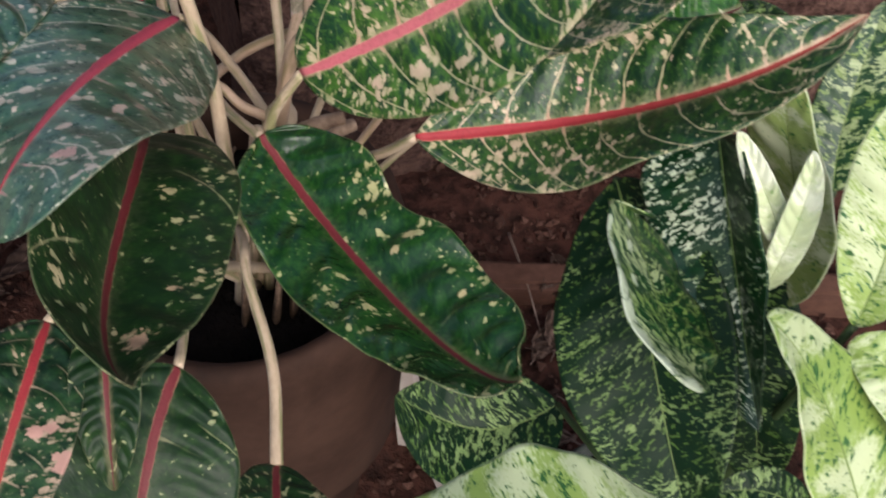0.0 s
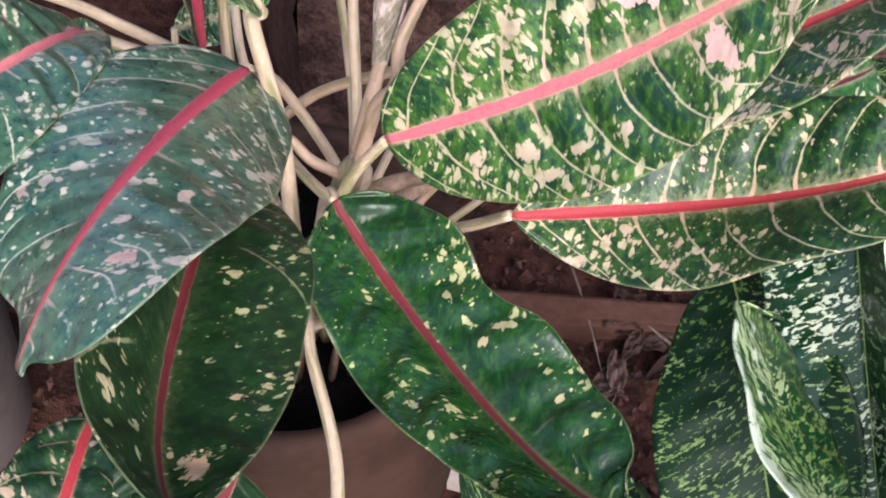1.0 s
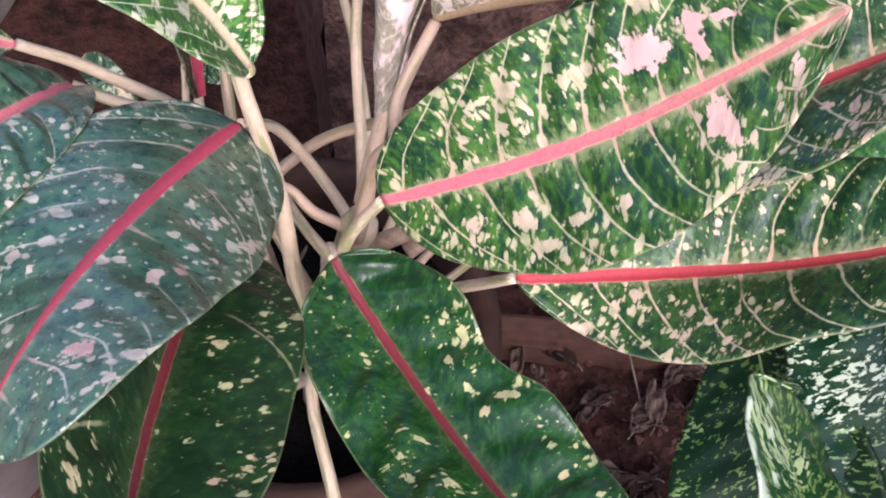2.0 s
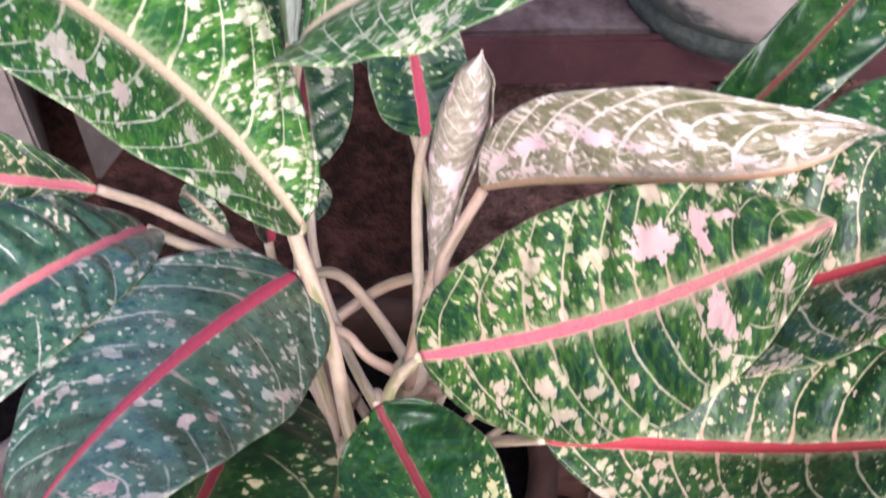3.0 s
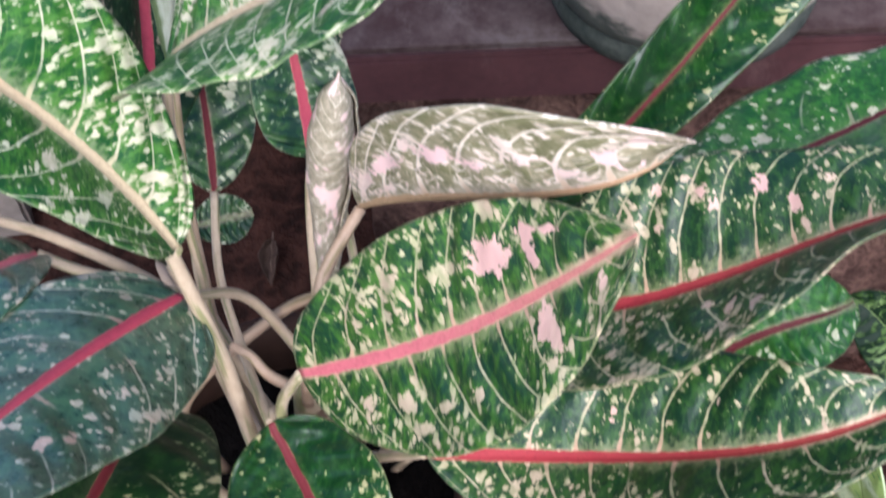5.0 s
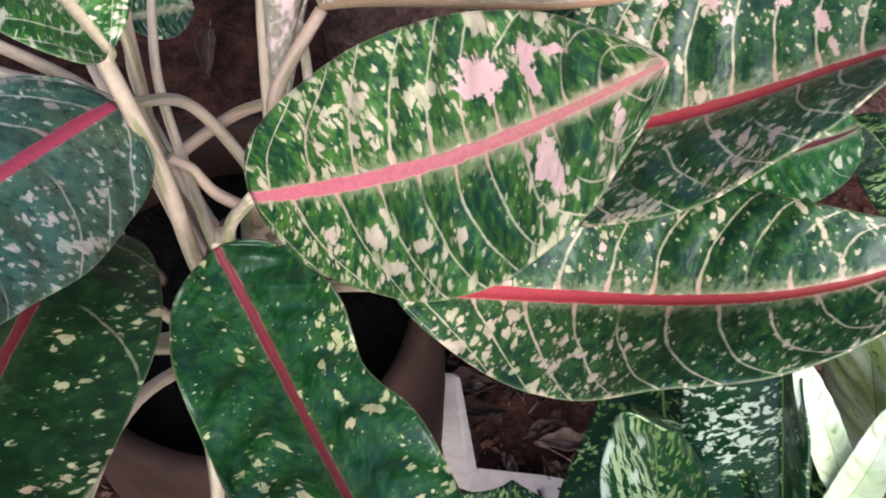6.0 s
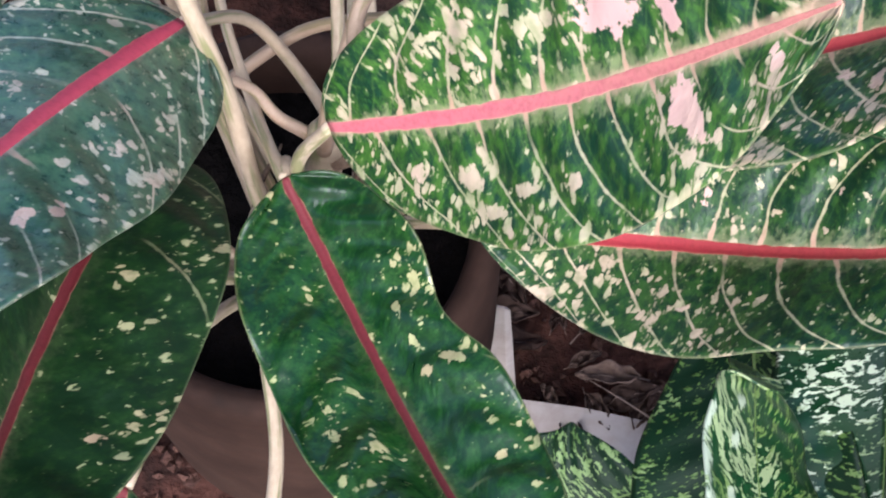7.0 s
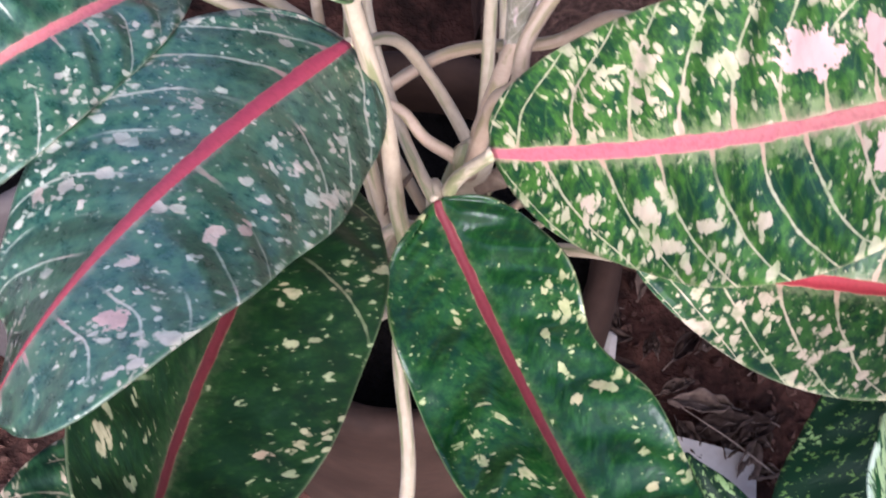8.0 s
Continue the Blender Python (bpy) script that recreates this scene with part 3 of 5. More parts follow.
    blade.data.attributes.new("flat", "FLOAT_VECTOR", "POINT").data.foreach_set("vector", flat)
    if marks:
        spot, blush = [], []
        for i in range(nu + 1):
            for j in range(-nv, nv + 1):
                near = [(math.exp(-1.1 * (((i / nu - u) / ru) ** 2 + ((j / nv - v) / rv) ** 2)), b) for u, v, ru, rv, b in marks]
                total = sum(a for a, _ in near)
                spot.append(min(1.0, total))
                blush.append(sum(a * b for a, b in near) / (total + 1e-6))
        for name, values in (("spot", spot), ("blush", blush)):
            blade.data.attributes.new(name, "FLOAT", "POINT").data.foreach_set("value", values)
    thick = blade.modifiers.new("thickness", "SOLIDIFY")
    thick.thickness, thick.offset = 0.0007, 0.0
    child(blade, owner)
    tagged(blade, LEAF_LABEL[style])
    rb = mesh_object("midrib", grid_mesh(ridge, closed=True), RIB[rib])
    rb.parent = blade
    tagged(rb, RIB_LABEL[rib])
    return blade


def petiole(owner, points, radius, material=None):
    bm = tube(spline(points, 10), lambda k: radius * (0.85 + 0.40 * k), 10)
    ob = mesh_object("petiole", bm, material or STALK)
    child(ob, owner)
    return ob


def rolled_leaf(owner, points, radii, style, turns=1.35):
    """A young leaf still rolled round itself: a spiral cone with a free edge."""
    line = spline(points, 14)
    flat = []
    rows, side = [], Vector((0.4, -0.8, 0.1))
    for i, c in enumerate(line):
        k = i / (len(line) - 1)
        t = (line[min(i + 1, len(line) - 1)] - line[max(i - 1, 0)]).normalized()
        side = (side - t * side.dot(t)).normalized()
        other = t.cross(side)
        x = k * (len(radii) - 1)
        a = int(min(x, len(radii) - 2))
        f = x - a
        f = f * f * (3 - 2 * f)
        r = radii[a] * (1 - f) + radii[a + 1] * f
        row = []
        for j in range(29):
            q = j / 28
            ang = 2 * math.pi * turns * q + 1.2 * k
            rr = r * (1.0 - 0.28 * q)
            row.append(c + rr * (math.cos(ang) * side + math.sin(ang) * other))
            flat += (k * 10, (q - 0.5) * 5, 0.0)
        rows.append(row)
    ob = mesh_object("rolled_young_leaf", grid_mesh(rows), BLADE[style])
    tagged(ob, {"rolled": "tan young leaf still tightly rolled", "spear": "white and green young leaf unrolling"}[style])
    ob.data.attributes.new("flat", "FLOAT_VECTOR", "POINT").data.foreach_set("vector", flat)
    m = ob.modifiers.new("thickness", "SOLIDIFY")
    m.thickness = 0.0006
    child(ob, owner)
    return ob


def lathe(profile, sides=72, wobble=0.0, chips=0.0, centre=(0, 0)):
    """Turns (radius, height) pairs about the z axis."""
    rows = []
    for r, z in profile:
        row = []
        for k in range(sides):
            a = 2 * math.pi * k / sides
            d = noise.noise(Vector((math.cos(a) * 2.5, math.sin(a) * 2.5, z * 12)))
            e = noise.noise(Vector((math.cos(a) * 11, math.sin(a) * 11, z * 40))) + 0.6 * noise.noise(Vector((math.cos(a) * 27, math.sin(a) * 27, z * 90))) + 0.45 * noise.noise(Vector((math.cos(a) * 70, math.sin(a) * 70, z * 260)))
            rr = r * (1 + wobble * d) + chips * e
            row.append((centre[0] + rr * math.cos(a), centre[1] + rr * math.sin(a), z + chips * 0.8 * e + wobble * 0.05 * d))
        rows.append(row)
    return grid_mesh(rows, closed=True)


def disc(radius, z, rings=14, sides=56, rough=0.004, scale=40.0, seed=0.0):
    bm = bmesh.new()
    rows = []
    mid = bm.verts.new((0, 0, z + rough * noise.noise(Vector((seed, 0, 0)))))
    for i in range(1, rings + 1):
        r = radius * i / rings
        row = []
        for k in range(sides):
            a = 2 * math.pi * k / sides
            x, y = r * math.cos(a), r * math.sin(a)
            row.append(bm.verts.new((x, y, z + rough * (noise.fractal(Vector((x * scale, y * scale, seed)), 1.0, 2.0, 4)))))
        rows.append(row)
    for k in range(sides):
        bm.faces.new((mid, rows[0][k], rows[0][(k + 1) % sides]))
    for i in range(rings - 1):
        for k in range(sides):
            q = (k + 1) % sides
            bm.faces.new((rows[i][k], rows[i + 1][k], rows[i + 1][q], rows[i][q]))
    return bm


def rough_sheet(x0, x1, y0, y1, nx, ny, height, ease=None):
    """A sheet whose lines may lie closer in the middle."""
    def along(a, b, n):
        return [a + (b - a) * i / n for i in range(n + 1)] if ease is None else [math.copysign(abs(q) ** ease, q) * (b - a) / 2 + (a + b) / 2 for q in (2 * i / n - 1 for i in range(n + 1))]
    xs, ys = along(x0, x1, nx), along(y0, y1, ny)
    return grid_mesh([[(x, y, height(x, y)) for x in xs] for y in ys])


# ---------------------------------------------------------------- ground and ledge
def ground_height(x, y):
    near = math.exp(-(x * x + y * y) / 2.0)
    return near * (0.012 * noise.fractal(Vector((x * 9, y * 9, 0)), 1.0, 2.0, 4) + 0.007 * noise.noise(Vector((x * 45, y * 45, 3)))) - 0.004


ground = mesh_object("ground", rough_sheet(-60, 60, -60, 60, 260, 260, ground_height, 5.0), SOIL)
tagged(ground, "dark reddish brown soil ground strewn with litter, pale outer ring added for bounce", "ground", kind="structure")

# the raised ledge behind the plant: rough earth face, concrete top, maroon painted edge
ledge = plant("ledge", (0.9, 0.29, 0), "rough earthen ledge topped with stained concrete and maroon edge", "ledge")
tagged(ledge, kind="structure")


def ledge_face_y(x):
    return 0.2855 - 0.10 * (x - 0.06)


def face_point(x, z):
    return (x, ledge_face_y(x) + 0.013 + 0.012 * noise.fractal(Vector((x * 24, z * 24, 5)), 1.0, 2.0, 4), z)


ob = mesh_object("face", grid_mesh([[face_point(0.035 + 1.9 * (i / 190) ** 1.6, 0.318 * k / 30 - 0.01) for i in range(191)] for k in range(31)]), BANK)
child(ob, ledge)
tagged(ob, "crumbly brown earth face")
ob = mesh_object("end_face", grid_mesh([[(0.035 + 0.006 * noise.fractal(Vector((y * 22, z * 22, 9)), 1.0, 2.0, 3), y, z) for y in (0.305 + 0.02 * i for i in range(60))] for z in (0.318 * k / 20 - 0.01 for k in range(21))]), EARTH)
child(ob, ledge)


def slanted_box(x0, x1, front, back, z0, z1, bevel=0.004):
    bm = bmesh.new()
    lo = [bm.verts.new(p) for p in ((x0, front(x0), z0), (x1, front(x1), z0), (x1, back(x1), z0), (x0, back(x0), z0))]
    hi = [bm.verts.new((v.co.x, v.co.y, z1)) for v in lo]
    bm.faces.new(lo[::-1])
    bm.faces.new(hi)
    for k in range(4):
        q = (k + 1) % 4
        bm.faces.new((lo[k], lo[q], hi[q], hi[k]))
    bmesh.ops.bevel(bm, geom=bm.edges, offset=bevel, segments=2, affect="EDGES")
    return bm


ob = mesh_object("nosing", slanted_box(0.028, 2.0, ledge_face_y, lambda x: ledge_face_y(x) + 0.007, 0.314, 0.3515, 0.0025), MAROON, False)
child(ob, ledge)
tagged(ob, "dark maroon painted front edge")
ob = mesh_object("top", slanted_box(0.0285, 2.0, lambda x: ledge_face_y(x) + 0.008, lambda x: 2.0, 0.320, 0.349), SLAB, False)
child(ob, ledge)
tagged(ob, "stained grey concrete top")


HEAP_SLANT = 2.4


def heap(x, y):
    k = min(1, max(0, (y - 0.445 - HEAP_SLANT * max(0, x - 0.112)) / 0.03))
    return 0.3455 + 0.004 * (k > 0) + k * (0.012 + 0.020 * abs(noise.fractal(Vector((x * 26, y * 26, 1)), 0.9, 2.0, 5)))


ob = mesh_object("dry_earth_heap", rough_sheet(0.075, 0.9, 0.425, 0.9, 150, 90, heap), MULCH)
tagged(ob, "pinkish dry crumbly earth heaped on the ledge", "earth", kind="stuff")

# low edging strip on the ground beside the pot
edging = mesh_object("edging", slanted_box(0.085, 0.62, lambda x: 0.183 - 0.29 * (x - 0.085), lambda x: 0.209 - 0.29 * (x - 0.085), -0.02, 0.022, 0.005), EDGING, False)
tagged(edging, "low reddish brown edging strip on the soil", "edging", kind="structure")


# ---------------------------------------------------------------- pots
def soil_in(pot, radius, z, material, label, seed):
    ob = mesh_object("potting_soil", disc(radius, z, rough=0.006, scale=45, seed=seed), material)
    ob.location = (0, 0, 0)
    ob.parent = pot
    return tagged(ob, label)


pot = plant("flower_pot", (-0.010, 0.055, 0), "bulging weathered terracotta flower pot with smooth rolled rim", "flower pot")
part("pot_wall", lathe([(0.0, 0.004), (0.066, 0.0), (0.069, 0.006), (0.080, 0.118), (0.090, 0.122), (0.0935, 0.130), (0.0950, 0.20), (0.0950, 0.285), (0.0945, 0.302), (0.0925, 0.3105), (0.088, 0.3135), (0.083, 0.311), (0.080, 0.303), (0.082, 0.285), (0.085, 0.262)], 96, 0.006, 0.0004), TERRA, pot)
soil_in(pot, 0.087, 0.268, PEAT, "near-black potting soil", 2.0)

white_pot = plant("bowl_pot", (0.234, 0.323, 0.3495), "wide whitewashed clay bowl pot with chipped rim and mossy foot", "flower pot")
part("bowl", lathe([(0.060, 0.014), (0.072, 0.016), (0.0775, 0.020), (0.085, 0.034), (0.0925, 0.050), (0.1015, 0.070), (0.1090, 0.091), (0.1155, 0.111), (0.1220, 0.130), (0.1258, 0.140), (0.1284, 0.1465), (0.1303, 0.1530), (0.1313, 0.1600), (0.1316, 0.1680), (0.1312, 0.1722), (0.1300, 0.1742), (0.1272, 0.1750), (0.1248, 0.1744), (0.1232, 0.1722), (0.1212, 0.160), (0.1180, 0.145), (0.1120, 0.125)], 220, 0.014, 0.0020), WHITE, white_pot, "off white limewash with dark chips on the rim")
part("foot", lathe([(0.0, 0.0), (0.072, 0.0), (0.0775, 0.003), (0.0790, 0.010), (0.0775, 0.017), (0.068, 0.021), (0.05, 0.021)], 96, 0.015, 0.0012), MOSS, white_pot, "dark mossy grey green foot ring")
soil_in(white_pot, 0.1160, 0.139, BOWL_SOIL, "black soil inside the bowl", 7.0)


def planter(at, corners, height, seed):
    """Tall slab-sided cement planter: walls with a rim round a sunken bed of soil; corners run round the foot."""
    box_pot = plant("tall_planter", at, "tall plain grey cement planter standing on the soil", "planter")
    tagged(box_pot, group="tall grey planters")
    bm = bmesh.new()
    foot = bm.faces.new([bm.verts.new((x - at[0], y - at[1], 0.0)) for x, y in corners])
    foot.normal_update()
    if foot.normal.z > 0:
        foot.normal_flip()
    walls = bmesh.ops.extrude_face_region(bm, geom=[foot])
    bmesh.ops.translate(bm, verts=[v for v in walls["geom"] if isinstance(v, bmesh.types.BMVert)], vec=(0, 0, height))
    bmesh.ops.recalc_face_normals(bm, faces=bm.faces)
    top = max(bm.faces, key=lambda f: f.calc_center_median().z)
    bmesh.ops.inset_region(bm, faces=[top], thickness=0.022)
    bmesh.ops.translate(bm, verts=top.verts, vec=(0, 0, -0.06))
    bmesh.ops.bevel(bm, geom=bm.edges, offset=0.004, segments=2, affect="EDGES")
    part("planter_wall", bm, CEMENT, box_pot, smooth=False)
    cx, cy = (sum(c) / len(corners) for c in zip(*corners))
    bed = bmesh.new()
    bed.faces.new([bed.verts.new((cx + 0.92 * (x - cx) - at[0], cy + 0.92 * (y - cy) - at[1], height - 0.045)) for x, y in corners])
    bmesh.ops.triangulate(bed, faces=bed.faces)
    bmesh.ops.subdivide_edges(bed, edges=bed.edges, cuts=15, use_grid_fill=True)
    for v in bed.verts:
        v.co.z += 0.008 * noise.fractal(Vector((v.co.x * 45, v.co.y * 45, seed)), 1.0, 2.0, 3)
    bmesh.ops.recalc_face_normals(bed, faces=bed.faces)
    soil = mesh_object("potting_soil", bed, PEAT)
    soil.parent = box_pot
    tagged(soil, "dark soil")


planter((-0.235, 0.505, -0.006), [(-0.235, 0.505), (-0.079, 0.791), (-0.310, 0.830)], 0.62, 11.0)
planter((-0.262, 0.480, -0.006), [(-0.262, 0.480), (-0.345, 0.800), (-0.640, 0.780), (-0.560, 0.480)], 0.62, 12.0)

side_pot = plant("squat_pot", (-0.250, 0.176, -0.004), "squat mauve grey cement pot with a paler rim", "flower pot")
part("pot_wall", lathe([(0.0, 0.004), (0.066, 0.0), (0.069, 0.006), (0.076, 0.13), (0.080, 0.225), (0.0835, 0.230), (0.0840, 0.250), (0.0810, 0.254), (0.0750, 0.254), (0.0725, 0.248), (0.0700, 0.19)], 80, 0.006, 0.0004), MAUVE, side_pot)
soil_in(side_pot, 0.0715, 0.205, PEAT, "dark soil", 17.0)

black_pot = plant("nursery_pot", (0.205, -0.105, 0), "dark plastic nursery pot under the mottled leaves", "flower pot")
part("pot_wall", lathe([(0.0, 0.004), (0.055, 0.0), (0.057, 0.005), (0.066, 0.115), (0.071, 0.117), (0.072, 0.130), (0.069, 0.131), (0.065, 0.115)], 64, 0.004), MOSS, black_pot)
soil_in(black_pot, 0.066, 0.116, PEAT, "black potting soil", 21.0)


# ---------------------------------------------------------------- plants
red_veined = plant("aglaonema_plant", (0.0, 0.05, 0.268), "aglaonema with cream speckled green leaves and pink midribs in a pot", "houseplant")
zebra = plant("mottled_aglaonema_plant", (0.205, -0.105, 0.116), "lime and dark green mottled leafy plant in a dark pot", "houseplant")
leaf(red_veined, 'glossy', 'pink', (-0.0225, 0.0245, 0.5046), (-0.0601, -0.0435, 0.5607), (-0.0833, -0.0901, 0.5880), (-0.1001, -0.1084, 0.5590), (-0.081, -0.831, 0.551), 0.13, 0.0374, 0.99, -1.38, 0.30, 0.44, notches=((-1, 0.7, -0.15, 0.45), (1, 0.82, -0.25, 0.2), (-1, 0.9, -0.4, 0.10)), marks=[(0.692, 0.45, 0.028, 0.14, 1), (0.242, 0.82, 0.026, 0.09, 0.2), (0.467, 0.45, 0.028, 0.09, 0.6), (0.275, 0.7, 0.021, 0.07, 0), (0.525, 0.5, 0.017, 0.06, 0), (0.417, 0.57, 0.022, 0.07, 0.7), (0.583, 0.2, 0.023, 0.08, 0.4), (0.483, -0.75, 0.018, 0.1, 0.5), (0.358, -0.5, 0.014, 0.07, 0.2), (0.133, 0.57, 0.019, 0.08, 0), (0.25, 0.48, 0.018, 0.06, 0), (0.358, -0.43, 0.01, 0.04, 0), (0.258, 0.02, 0.014, 0.05, 0), (0.242, 0.23, 0.013, 0.04, 0)], tail=0.05)  # A
leaf(red_veined, 'dark', 'crimson', (-0.0468, 0.0107, 0.4557), (-0.0340, -0.0348, 0.5209), (-0.0898, -0.1045, 0.4878), (-0.0627, -0.1583, 0.5464), (0.626, 0.350, 0.697), 0.32, 0.0416, 0.43, 0.40, 0.56, 0.62, marks=[(0.825, 0.4, 0.046, 0.2, 0.8), (0.65, 0.6, 0.014, 0.08, 0.6), (0.758, -0.32, 0.016, 0.07, 0), (0.817, -0.35, 0.012, 0.06, 0), (0.725, -0.6, 0.012, 0.04, 0), (0.783, -0.65, 0.013, 0.06, 0), (0.783, 0.12, 0.014, 0.04, 0), (0.575, 0.32, 0.01, 0.07, 0), (0.617, 0.8, 0.012, 0.04, 0), (0.458, 0.45, 0.01, 0.06, 0)], tail=0.05)  # E
leaf(red_veined, 'deep', 'crimson', (0.0016, -0.0074, 0.4621), (0.0166, -0.0324, 0.4335), (0.0534, -0.1449, 0.4513), (0.0692, -0.1508, 0.4765), (-0.216, 0.291, 0.932), -0.23, 0.0367, 0.52, 0.47, 0.41, 0.46, wave=2.4, notches=((1, 0.40, 0.22, 0.09), (-1, 0.68, 0.14, 0.12)), marks=[(0.325, 0.8, 0.026, 0.06, 0), (0.35, 0.5, 0.017, 0.06, 0.1), (0.467, 0.68, 0.016, 0.07, 0.5), (0.467, 0.43, 0.014, 0.09, 0.7), (0.408, 0.52, 0.017, 0.05, 0.1), (0.483, 0.75, 0.013, 0.05, 0.1), (0.433, -0.62, 0.035, 0.04, 0), (0.492, -0.68, 0.024, 0.04, 0), (0.642, 0.6, 0.012, 0.1, 0.5), (0.358, 0.07, 0.01, 0.07, 0.2), (0.35, 0.98, 0.01, 0.06, 0), (0.283, 0.65, 0.01, 0.05, 0), (0.592, 0.68, 0.01, 0.06, 0.1)])  # C
leaf(red_veined, 'cream', 'rose', (0.0189, -0.0138, 0.5033), (0.0787, -0.0522, 0.5697), (0.0957, -0.0582, 0.5984), (0.1179, -0.0740, 0.6428), (-0.726, 0.220, -0.651), 0.72, 0.0353, 0.13, 0.13, 0.49, 0.80, marks=[(0.567, 0.48, 0.08, 0.21, 1), (0.7, 0.62, 0.029, 0.17, 1), (0.7, 0.35, 0.017, 0.15, 1), (0.775, 0.62, 0.041, 0.07, 1), (0.683, -0.3, 0.034, 0.21, 0.8), (0.708, -0.52, 0.017, 0.18, 0.7), (0.875, -0.4, 0.013, 0.25, 0.6), (0.742, -0.72, 0.023, 0.07, 0.3), (0.683, -0.75, 0.018, 0.08, 0.2), (0.342, -0.57, 0.037, 0.06, 0.2), (0.442, -0.57, 0.022, 0.07, 0.3), (0.267, -0.75, 0.035, 0.06, 0.2), (0.142, -0.48, 0.021, 0.11, 0.3), (0.233, -0.5, 0.026, 0.12, 0.3), (0.225, 0.65, 0.036, 0.05, 0), (0.25, 0.35, 0.022, 0.08, 0.1), (0.375, 0.65, 0.016, 0.06, 0)])  # B
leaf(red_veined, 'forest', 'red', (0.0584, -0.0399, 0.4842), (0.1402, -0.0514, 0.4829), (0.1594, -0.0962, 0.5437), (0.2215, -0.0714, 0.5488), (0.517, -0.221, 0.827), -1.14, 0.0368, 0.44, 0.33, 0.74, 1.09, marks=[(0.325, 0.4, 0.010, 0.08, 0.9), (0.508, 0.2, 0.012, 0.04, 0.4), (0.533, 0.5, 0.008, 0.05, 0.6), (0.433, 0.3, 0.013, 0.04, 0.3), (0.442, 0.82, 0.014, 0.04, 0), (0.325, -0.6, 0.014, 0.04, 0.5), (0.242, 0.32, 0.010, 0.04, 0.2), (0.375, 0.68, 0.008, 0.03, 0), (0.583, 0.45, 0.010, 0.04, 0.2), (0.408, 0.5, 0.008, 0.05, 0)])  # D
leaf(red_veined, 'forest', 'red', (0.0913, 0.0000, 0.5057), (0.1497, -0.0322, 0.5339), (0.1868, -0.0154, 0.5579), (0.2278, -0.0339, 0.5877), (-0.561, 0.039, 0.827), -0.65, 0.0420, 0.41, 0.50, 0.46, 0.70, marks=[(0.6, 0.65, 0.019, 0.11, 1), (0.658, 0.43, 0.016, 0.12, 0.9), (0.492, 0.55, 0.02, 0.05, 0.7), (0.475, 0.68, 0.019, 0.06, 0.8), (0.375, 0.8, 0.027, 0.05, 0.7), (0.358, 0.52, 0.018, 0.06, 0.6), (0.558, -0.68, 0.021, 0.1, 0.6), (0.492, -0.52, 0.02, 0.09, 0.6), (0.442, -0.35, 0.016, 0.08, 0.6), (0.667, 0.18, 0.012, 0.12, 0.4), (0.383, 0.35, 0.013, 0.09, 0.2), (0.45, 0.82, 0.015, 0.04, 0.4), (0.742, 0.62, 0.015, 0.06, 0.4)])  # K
leaf(red_veined, 'deep', 'crimson', (0.0823, 0.0440, 0.4854), (0.1641, 0.0639, 0.5155), (0.2121, 0.1114, 0.5922), (0.2275, 0.0977, 0.5980), (-0.163, -0.825, 0.540), 1.16, 0.0217, 0.58, 0.58, 0.41, 0.14)  # K2
leaf(red_veined, 'bright', 'crimson', (0.1485, 0.0457, 0.5007), (0.2073, 0.0527, 0.5029), (0.2479, 0.0541, 0.5274), (0.2800, 0.0694, 0.5370), (-0.087, 0.240, 0.967), 0.26, 0.0409, 0.09, 0.25, 0.52, 0.65)  # K3
leaf(red_veined, 'pale', 'amber', (0.0458, 0.0341, 0.5312), (0.0794, -0.0221, 0.6072), (0.1140, -0.0613, 0.6289), (0.1378, -0.0373, 0.6325), (-0.481, -0.794, -0.373), 0.36, 0.0403, -0.18, -2.95, 0.73, 0.69, wave=0.35, notches=((-1, 0.5, 0.55, 1.2),), marks=[(0.383, 0.52, 0.052, 0.12, 1), (0.208, 0.57, 0.08, 0.13, 0.9), (0.458, 0.38, 0.032, 0.07, 0.8), (0.783, 0.4, 0.045, 0.14, 1), (0.325, 0.68, 0.032, 0.06, 0.3), (0.608, 0.4, 0.041, 0.08, 0.3), (0.583, 0.6, 0.021, 0.13, 0.2), (0.658, 0.23, 0.049, 0.07, 0.3), (0.867, 0.68, 0.029, 0.16, 0.4), (0.175, 0.25, 0.063, 0.08, 0.3), (0.825, 0.2, 0.039, 0.11, 0.8), (0.692, 0.73, 0.023, 0.05, 0.2), (0.083, 0.48, 0.039, 0.29, 0.2)])  # H
leaf(red_veined, 'light', 'tan', (-0.0116, 0.0551, 0.5874), (0.0012, 0.0493, 0.6150), (0.0697, 0.0654, 0.6184), (0.0800, -0.0005, 0.6819), (-0.741, 0.012, 0.671), 0.48, 0.0499, 0.21, 0.39, 0.47, 0.74, marks=[(0.617, 0.77, 0.023, 0.07, 0), (0.675, 0.62, 0.024, 0.07, 0), (0.392, 0.55, 0.036, 0.12, 0), (0.317, 0.57, 0.026, 0.09, 0), (0.367, 0.15, 0.025, 0.07, 0.2), (0.758, 0.38, 0.024, 0.08, 0.6), (0.742, 0.18, 0.024, 0.07, 0.6), (0.692, -0.5, 0.028, 0.09, 0.9), (0.642, -0.78, 0.029, 0.09, 0), (0.567, -0.72, 0.027, 0.08, 0), (0.208, 0.48, 0.04, 0.13, 0.1), (0.258, 1.0, 0.028, 0.11, 0), (0.542, 0.68, 0.022, 0.07, 0), (0.592, 0.27, 0.02, 0.06, 0), (0.458, -0.07, 0.021, 0.09, 0.3), (0.792, 0.7, 0.024, 0.08, 0)])  # G
